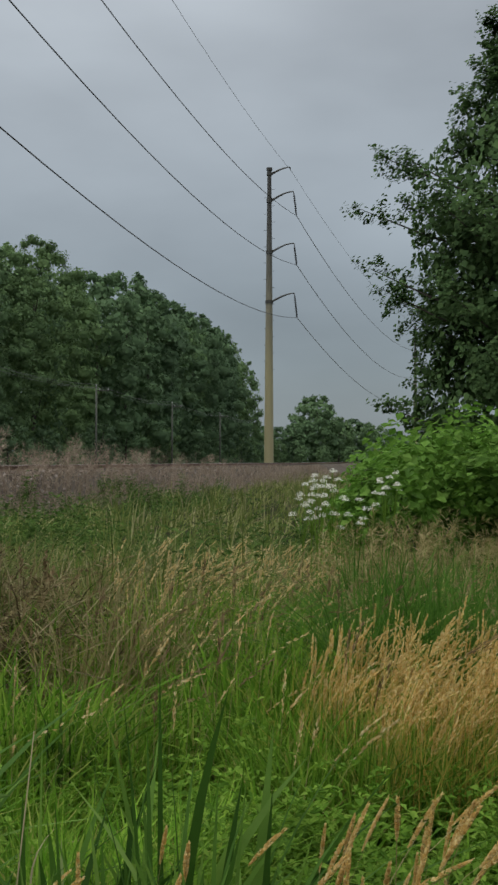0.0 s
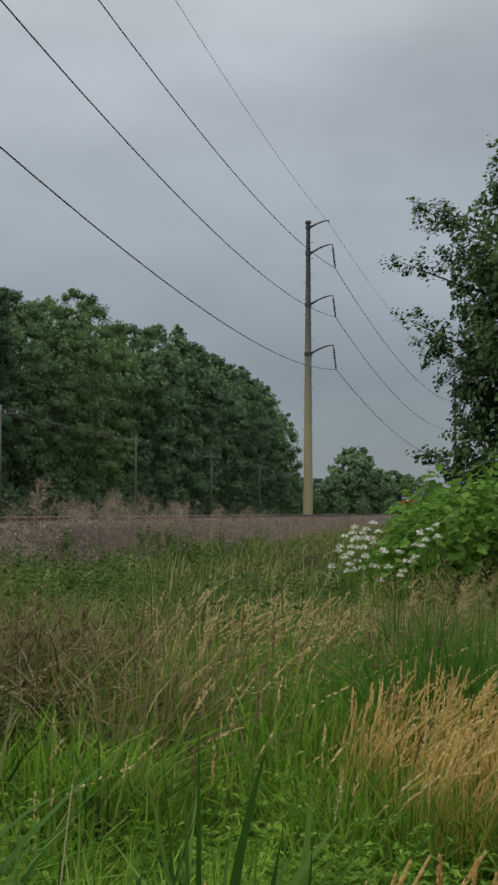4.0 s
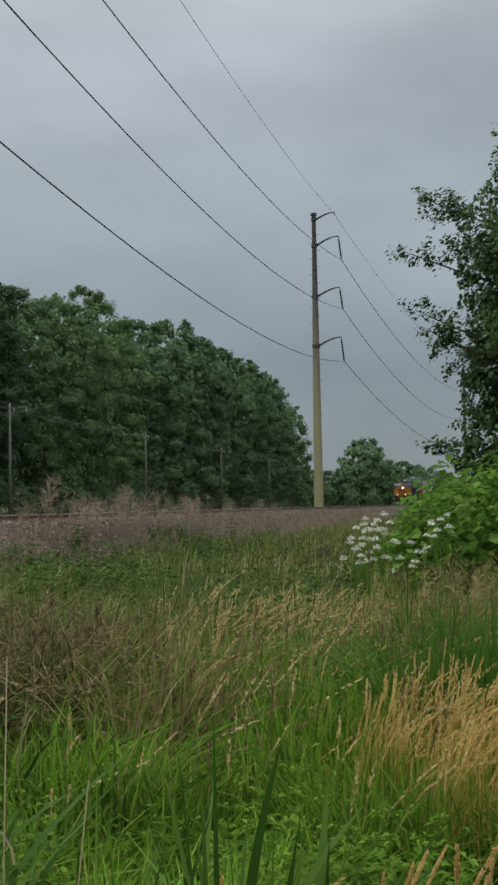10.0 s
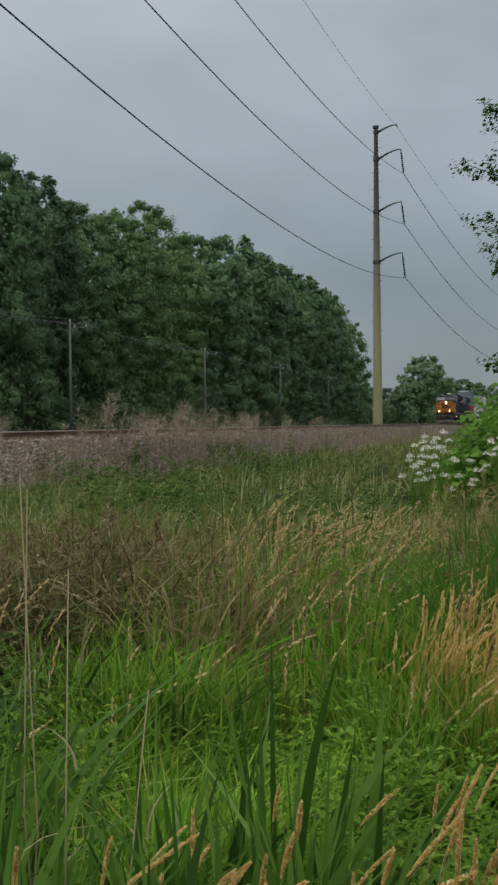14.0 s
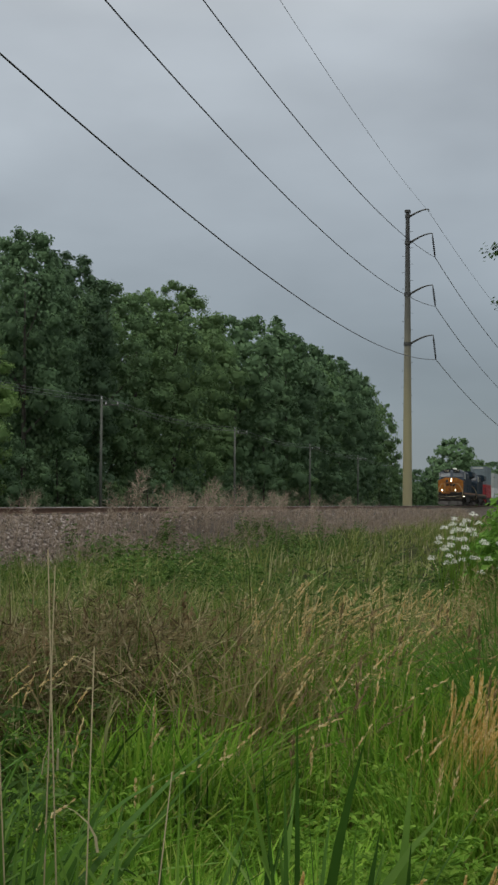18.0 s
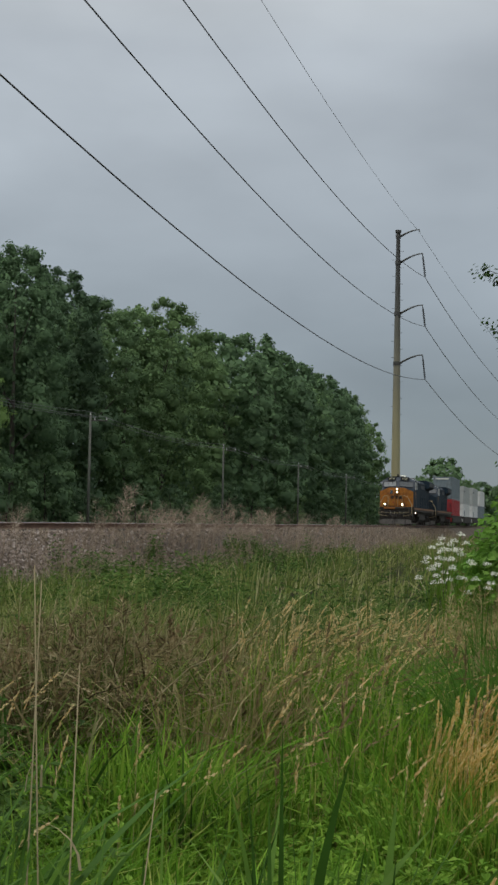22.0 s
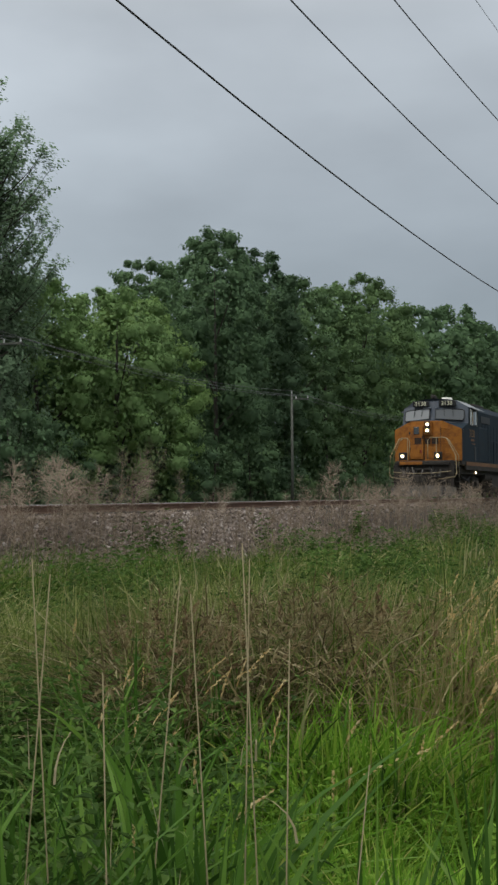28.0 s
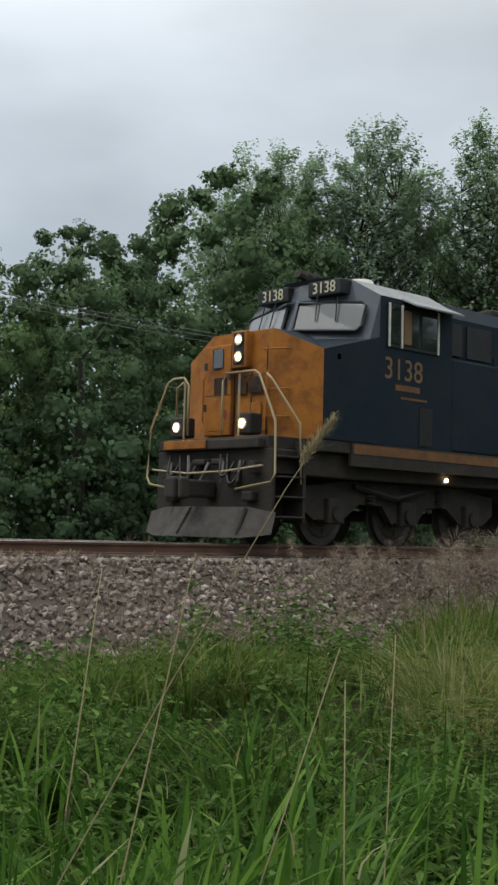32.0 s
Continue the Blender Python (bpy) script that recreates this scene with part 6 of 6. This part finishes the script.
def dry_grass():
    rs = rnd(23)
    # fine dry grass along the foot of the ballast, in drifts
    n = 10500
    x = rs.uniform(-13.2, -10.2, n)
    y = 6 + 140 * rs.uniform(0, 1, n) ** 1.9
    ok = mottle(x, y, 0.55, 2.0) + 0.7 * np.clip((y - 12) / 7, -1, 0.9) > rs.uniform(-0.25, 0.6, n)
    x, y = x[ok], y[ok]
    n = len(x)
    tall = 0.75 + 0.3 * mottle(x, y, 0.8, 1.0)
    g = blades(on_ground(x, y), np.minimum(rs.uniform(0.35, 0.9, n) * tall, 1.34 - ground_z(x, y)), 0.0055 + 0.00034 * y, rs, 0.45, 2)
    n = 2600
    x = rs.uniform(-13.2, -9.8, n)
    y = 8 + 100 * rs.uniform(0, 1, n) ** 2.1
    ok = mottle(x, y, 0.5, 4.0) + 0.7 * np.clip((y - 12) / 7, -1, 0.9) > rs.uniform(-0.4, 0.6, n)
    x, y = x[ok], y[ok]
    n = len(x)
    hh = np.minimum(rs.uniform(0.5, 1.0, n), np.maximum(1.42 - ground_z(x, y), 0.2))
    s, h = heads(on_ground(x, y), hh, hh * rs.uniform(0.3, 0.42, n), rs.uniform(0.03, 0.08, n), rs, 0.25, 26, stem=0.004, feather=0.9, thick=0.11)
    n2 = 9000
    x2 = rs.uniform(-22, -17.4, n2)
    y2 = 6 + 130 * rs.uniform(0, 1, n2) ** 1.3
    ok = mottle(x2, y2, 0.4) > -0.3
    far = blades(on_ground(x2[ok], y2[ok]), rs.uniform(0.4, 1.3, ok.sum()), np.full(ok.sum(), 0.016), rs, 0.35, 2)
    stuff("dry_grass", join(g, s, h, far), PINK, "fine dry pinkish grass along the foot of the ballast", "grass")
    # tall feathery dead weeds that stand above the rail
    pts = []
    for b, el, k in ((32.2, 2.8, 7), (33.6, 2.2, 5), (28.8, 2.5, 6), (30.3, 1.9, 7), (31.2, 2.1, 6), (35.2, 1.2, 3), (26.3, 1.0, 2), (27.3, 1.2, 2), (21.2, 0.7, 1), (20.4, 1.6, 3), (17.4, 1.1, 6), (16.4, 1.0, 6), (18.3, 0.9, 5), (15.4, 0.7, 4), (14.2, 0.9, 5), (25.0, 0.8, 2), (12.8, 0.6, 4), (13.4, 0.7, 4), (11.5, 0.5, 4), (10.2, 0.5, 4), (38.0, 0.3, 5), (41, 0.1, 5), (36.4, 0.7, 5), (34.6, 1.2, 4), (39.4, 0.3, 5), (37.2, 0.5, 5), (42.6, -0.2, 4), (44.5, -0.4, 3)):
        for j in range(k * (3 if b < 22 else 1)):
            bb = math.radians(b + rs.normal(0, 0.5))
            xx = rs.uniform(-13.1, -11.6)
            r = -xx / math.sin(bb)
            pts.append((xx, r * math.cos(bb), max(0.9, EYE + r * math.tan(math.radians(el)) * rs.uniform(0.35, 1.0))))
    p = np.array(pts)
    pos = on_ground(p[:, 0], p[:, 1])
    hh = np.clip(p[:, 2] - pos[:, 2], 0.5, 2.5) * rs.uniform(0.75, 1.08, len(p))
    far_off = p[:, 1] > 28
    near_s, near_h = heads(pos[~far_off], hh[~far_off], hh[~far_off] * 0.7, hh[~far_off] * 0.13, rs, 0.25, 130, stem=0.007, feather=1.1, thick=0.025, reach=0.5)
    s, h = heads(pos[far_off], hh[far_off], hh[far_off] * 0.7, hh[far_off] * 0.13, rs, 0.25, 70, stem=0.009, feather=1.0, thick=0.04, reach=0.6)
    s, h = join(near_s, s), join(near_h, h)
    stuff("dead_weeds", join(s, h), PINK, "tall feathery dead weeds standing above the rail", "weeds")


def brush():
    rs = rnd(24)
    x, y = polar(7600, 7.0, 12.0, 12, 38, rs)
    ok = x > -11.2
    x, y = x[ok], y[ok]
    ok = brown(x, y)
    x, y = x[ok], y[ok]
    g = tufts(x[::4], y[::4], 9, 0.16, rs.uniform(0.35, 1.1, len(x[::4])), 0.013, rs, 0.9, 4)
    lf = domes(x[::16], y[::16], rs.uniform(0.12, 0.3, len(x[::16])), rs.uniform(0.3, 0.85, len(x[::16])), 60, 0.05, rs)
    n = len(x[::8])
    s, h = heads(on_ground(x[::8], y[::8]), rs.uniform(0.5, 1.1, n), rs.uniform(0.15, 0.3, n), rs.uniform(0.025, 0.06, n), rs, 0.5, 22, feather=1.0, thick=0.12)
    gx, gy = x[3::9], y[3::9]
    green = tufts(gx, gy, 14, 0.16, rs.uniform(0.4, 0.95, len(gx)), 0.014, rs, 0.8, 3)
    stuff("brush_grass", green, BANK, "green grass growing up through the dead weeds", "grass")
    # reddish brown dock stalks, thick with seed
    u, v = x[5::34], y[5::34]
    k = len(u)
    s2, h2 = heads(on_ground(u, v), rs.uniform(0.55, 1.0, k), rs.uniform(0.28, 0.5, k), rs.uniform(0.02, 0.036, k), rs, 0.35, 80, wind=(0.3, -0.1), stem=0.006, feather=0.4, thick=0.4, reach=0.35)
    stuff("dock_stalks", join(s2, h2), DOCK, "reddish brown dead dock stalks thick with seed", "weeds")
    # hair-fine drooping grass behind them
    u, v = pick(190, 9.4, 13.0, 17, 38, rs, lambda x, y, u: mottle(x, y, 1.5, 2) > -0.35)
    hair = tufts(u, v, 60, 0.24, np.clip(0.95 + 0.2 * mottle(u, v, 1.0, 6.0), 0.6, 1.2), 0.008, rs, 1.0, 4)
    stuff("hair_grass", hair, OLIVE, "fine drooping brown grass in heaps before the bank", "grass")
    stuff("dead_brush", join(g, s, h, lf), DEAD, "tangle of dead brown weeds in the grass", "brush")


def weeds():
    rs = rnd(28)
    sets = []
    # leafy weeds under the golden stand and at the foot of the bank
    for n, r0, r1, a0, a1, k, gap in ((230, 2.3, 3.7, -8, 12, 3, -0.05), (260, 2.2, 6, 9, 30, 6, 0.0), (420, 3.4, 5.3, -6, 10, 1, -0.2)):
        x, y = pick(n, r0, r1, a0, a1, rs, lambda x, y, u: mottle(x, y, 2.6, k) > gap)
        sets.append(plants(x, y, rs.uniform(0.3, 0.62, len(x)) * (0.85 + 0.3 * mottle(x, y, 2.0, k)), 0.075, rs))
    stuff("leafy_weeds", join(*sets), WEED, "low leafy green weeds among the grass", "weeds")
    n = 620
    x = rs.uniform(-11.7, -7.2, n)
    y = 4 + 46 * rs.uniform(0, 1, n) ** 1.2
    ok = (mottle(x, y, 0.7, 8) > -0.25) & ~brown(x, y)
    x, y = x[ok], y[ok]
    big = domes(x, y, rs.uniform(0.2, 0.42, len(x)), np.clip(0.55 + 0.4 * mottle(x, y, 0.9, 3) + rs.normal(0, 0.12, len(x)), 0.25, 1.05), 60, 0.1, rs)
    x, y = pick(420, 3.6, 9.0, 24, 64, rs, lambda x, y, u: mottle(x, y, 1.4, 5) > -0.2)
    mid = plants(x, y, np.clip(0.6 + 0.3 * mottle(x, y, 1.2, 2) + rs.normal(0, 0.12, len(x)), 0.3, 0.95), 0.1, rs, 4, 8, 4)
    n = 760
    x = rs.uniform(-10.8, -1.5, n)
    y = rs.uniform(9.5, 20, n)
    ok = (mottle(x, y, 0.8, 8) > -0.2) & ~brown(x, y) & (bearing(x, y) > 5.5)
    x, y = x[ok], y[ok]
    mound = plants(x, y, np.clip(0.72 + 0.4 * mottle(x, y, 0.9, 3) + rs.normal(0, 0.16, len(x)), 0.25, 1.15), 0.13, rs, 4, 6, 4)
    # green plants that reach into the dry strip along the ballast
    n = 170
    x, y = rs.uniform(-12.0, -9.6, n), 20 + 42 * rs.uniform(0, 1, n) ** 1.3
    ok = mottle(x, y, 0.5, 3) > -0.1
    strip = plants(x[ok], y[ok], rs.uniform(0.45, 1.05, ok.sum()) * np.clip(1.3 - 0.5 * ground_z(x[ok], y[ok]), 0.5, 1), 0.16, rs, 4, 6, 4)
    mid = join(mid, mound, strip)
    # tall grass on the bank, up to the foot of the ballast
    n = 1500
    b = np.radians(rs.uniform(22, 60, n))
    x = rs.uniform(-11.25, -8.4, n)
    y = -x / np.tan(b)
    el = np.interp(np.degrees(b), (22, 28, 29.5, 31, 37.5, 38.6, 40, 42, 44, 47, 51, 54, 58), (-2.2, -2.1, -2.5, -2.1, -2.0, -3.2, -5.0, -5.0, -4.6, -4.3, -4.7, -5.0, -6.3))
    top = EYE + np.hypot(x, y) * np.tan(np.radians(el)) - ground_z(x, y)
    ok = (top > 0.12) & (mottle(x, y, 1.2, 6) > -0.55)
    x, y, top = x[ok], y[ok], np.minimum(top[ok], 1.25)
    bank = tufts(x, y, 11, 0.2, top * rs.uniform(0.4, 1.08, len(x)), 0.014, rs, 0.5, 3)
    stuff("bank_grass", bank, BANK, "tall green grass on the bank below the ballast", "grass")
    stuff("bushy_weeds", join(big, mid), BRAMBLE, "bushy dark green weeds at the foot of the ballast", "weeds")


def reeds():
    rs = rnd(25)
    x, y = pick(130, 2.6, 4.3, 23, 66, rs, lambda x, y, u: mottle(x, y, 2.4, 3) > 0.0)
    g = tufts(x, y, 7, 0.09, rs.uniform(0.5, 1.05, len(x)), 0.028, rs, 0.34, 6, 0.4)
    x, y = pick(170, 3.5, 7.5, 26, 64, rs, lambda x, y, u: mottle(x, y, 1.8, 7) > -0.1)
    g2 = tufts(x, y, 8, 0.12, rs.uniform(0.45, 0.95, len(x)), 0.03, rs, 0.5, 5, 0.4)
    x, y = pick(95, 2.3, 3.5, 8, 26, rs, lambda x, y, u: mottle(x, y, 3.0, 2) > -0.3)
    g3 = tufts(x, y, 5, 0.06, rs.uniform(0.5, 0.98, len(x)), 0.03, rs, 0.26, 7)
    x, y = pick(46, 2.3, 3.4, 34, 60, rs, lambda x, y, u: mottle(x, y, 3.0, 6) > -0.1)
    g4 = tufts(x, y, 5, 0.07, rs.uniform(0.7, 1.1, len(x)), 0.03, rs, 0.26, 7, 0.35)
    x, y = pick(230, 2.7, 5.0, 25, 63, rs, lambda x, y, u: mottle(x, y, 2.0, 1) > 0.1)
    g5 = tufts(x, y, 10, 0.13, rs.uniform(0.45, 0.95, len(x)), 0.036, rs, 0.34, 6, 0.4)
    stuff("reed_leaves", join(g, g2, g3, g4, g5), REED, "broad green reed leaves close to the lens", "reeds")
    # single dry stalks from last year
    for b, r, top, dx in ((33.6, 3.3, -1.4, 0.02), (31.9, 3.2, -2.2, -0.03), (29.1, 2.9, -6.9, -0.05), (26.9, 3.3, -2.5, 0.02), (25.2, 3.2, -3.5, -0.05), (24.1, 3.1, -1.3, 0.02), (22.7, 3.3, -2.0, -0.04), (20.8, 2.9, -5.9, -0.04), (18.4, 3.0, -11.5, 0.02),
                         (41.6, 3.4, -2.8, 0.12), (53.5, 3.3, -0.2, 0.03), (51.6, 3.0, 0.6, 0.15), (47.6, 3.1, -3.5, 0.3), (39.6, 3.1, -5, -0.12)):
        a = math.radians(b)
        x, y = -r * math.sin(a), r * math.cos(a)
        h = EYE + r * math.tan(math.radians(top))
        ob = new("dry_reed_stalk", None)
        ob.location = (x, y, float(ground_z(x, y)) - 0.03)
        tagged(ob, "single dry straw-coloured reed stalk, nearly leafless", "reed", "dry reed stalks")
        px, py = math.cos(a), math.sin(a)
        bow = rs.uniform(-0.09, 0.09)
        part("culm", rod(bmesh.new(), [(0, 0, 0), (px * (dx * 0.3 + bow), py * (dx * 0.3 + bow), h * 0.45), (px * dx, py * dx, h)], 0.0031, 6, 0.0016), STRAW, ob, "", True)
        for t in (0.4, 0.66):
            v, f = blades(np.array([[px * dx * t, py * dx * t, h * t]]), np.array([0.15]), np.array([0.006]), rs, 0.9, 4)
            lf = new("dry_leaf", fast("dry_leaf", v, f, [STRAW]))
            lf.parent = ob
    # the leaning stalk with a plume
    a = math.radians(42.4)
    px, py = math.cos(a), math.sin(a)
    base = Vector((-3.0 * math.sin(a) - 1.05 * px, 3.0 * math.cos(a) - 1.05 * py, 0.0))
    ob = new("plumed_reed", None)
    ob.location = base
    tagged(ob, "leaning straw-coloured reed with a feathery tan plume", "reed")
    part("culm", rod(bmesh.new(), [(0, 0, -0.03), (0.3 * px, 0.3 * py, 0.62), (0.66 * px, 0.66 * py, 1.3), (0.93 * px, 0.93 * py, 1.78), (1.04 * px, 1.04 * py, 1.95)], 0.003, 6, 0.0012), STRAW, ob, "", True)
    n = 260
    u = rs.uniform(0, 1, n)
    c = np.stack([(0.965 + 0.075 * u) * px, (0.965 + 0.075 * u) * py, 1.835 + 0.11 * u], 1) + rs.normal(0, 0.003, (n, 3))
    v, f = blades(c, rs.uniform(0.02, 0.05, n) * (1.15 - 0.6 * u), np.full(n, 0.0026), rs, 0.5, 2, (px * 0.5, py * 0.5))
    pl = new("plume", fast("plume", v, f, [STRAW]))
    pl.parent = ob


def briar():
    """The leafy bank under the maple."""
    ob = new("briar_bush", None)
    rs = rnd(26)
    pos, out = [], []
    for k in range(150):
        y = rs.uniform(9.6, 14.5)
        b = rs.uniform(-5.5, 3.6)
        x = -y * math.tan(math.radians(b))
        el = np.interp(b, (-5.5, -3, -1.0, 1.0, 2.4, 3.6), (2.6, 2.3, 2.0, 1.4, 0.6, -0.9)) + rs.normal(0, 0.25)
        top = EYE + y * math.tan(math.radians(el)) - 0.3
        c = np.array([x, y, rs.uniform(0.35, 1) * top])
        d = rs.normal(0, 1, (230, 3))
        d /= np.linalg.norm(d, axis=1)[:, None]
        pos.append(c + d * rs.uniform(0.3, 1.0, (230, 1)) ** 0.5 * rs.uniform(0.22, 0.42))
        out.append(d)
    v, f = leaves(np.concatenate(pos), np.concatenate(out), 0.088, rs, 0.6, 0.36, 0.36)
    p = new("crown", fast("crown", v, f, [BRIAR]))
    p.parent = ob
    bm = bmesh.new()
    for k in range(26):
        x, y = rs.uniform(-0.5, 1.1), rs.uniform(9.8, 13)
        rod(bm, [(x, y, -0.1), (x + rs.uniform(-0.2, 0.2), y, 0.8), (x + rs.uniform(-0.4, 0.4), y + rs.uniform(-0.4, 0.4), 1.5)], 0.012, 5, 0.005)
    part("stems", bm, BARK, ob)
    tagged(ob, "bright green leafy briar thicket under the maple", "bush")
    # tan grass and brown stems at its foot
    x, y = pick(420, 7.6, 9.3, -7, 4.5, rs)
    n = len(x)
    s, h = heads(on_ground(x, y), rs.uniform(0.9, 1.4, n), rs.uniform(0.2, 0.4, n), rs.uniform(0.03, 0.06, n), rs, 0.4, 40, feather=0.8, thick=0.07, reach=0.5)
    stuff("tan_panicles", join(s, h), TAN, "tan grass panicles in front of the briars", "grass")


def flowers():
    rs = rnd(27)
    for bear, dist, h, k in ((5.15, 9.0, 1.62, 7), (5.6, 9.1, 1.52, 7), (4.75, 9.05, 1.54, 6), (6.0, 9.0, 1.42, 6), (5.35, 8.9, 1.42, 7), (4.6, 9.0, 1.4, 4), (2.3, 9.3, 1.56, 5), (1.9, 9.4, 1.58, 4), (2.9, 9.2, 1.46, 4), (3.5, 9.0, 1.34, 3), (3.9, 9.0, 1.26, 2)):
        a = math.radians(bear)
        ob = new("white_umbel_plant", None)
        ob.location = (-dist * math.sin(a), dist * math.cos(a), 0)
        tagged(ob, "tall weed with rounded heads of tiny white flowers", "flower", "white flowering weeds")
        bm = bmesh.new()
        rod(bm, [(0, 0, -0.05), (0.02, 0, h * 0.5), (0.03, 0, h * 0.8)], 0.007, 5, 0.004)
        spots = []
        for j in range(k):
            t = j * 2.4 + rs.uniform(0, 1)
            r = rs.uniform(0.02, 0.1)
            c = Vector((0.03 + r * math.cos(t), r * math.sin(t), h - 0.16 * j / k - rs.uniform(0, 0.04)))
            rod(bm, [(0.03, 0, h * 0.74), c], 0.003, 4)
            spots.append(c)
        part("stem", bm, WEED, ob)
        for c in spots:
            n = 60
            q = unit(rs, n) * np.array([0.034, 0.034, 0.032]) * rs.uniform(0.5, 1.0, (n, 1))
            q[:, 2] = np.abs(q[:, 2])
            v, f = leaves(np.array(c) + q, q / 0.03 + np.array([0, -0.2, 0.3]), 0.0125, rs, 0.5)
            p = new("blossom", fast("blossom", v, f, [PETAL]))
            p.parent = ob


field()
seed_grass()
dry_grass()
brush()
weeds()
reeds()
briar()
flowers()


def motions():
    """The train comes down the track at a steady pace."""
    for ob, off in TRAIN:
        walk(ob, [(t, pose(TRACK, NOSE_AT_END + SPEED * (32 - t) + off, RAIL + LIFT.get(ob.name, 0.0))) for t in (0, 16, 32)])
    for ob, m, r in WHEELS:
        rows = []
        for k in range(481):
            t = k / 15.0
            rows.append((t, m @ pose(0, 0, 0, math.degrees(SPEED * t / r) % 360.0)))
        walk(ob, rows)


motions()
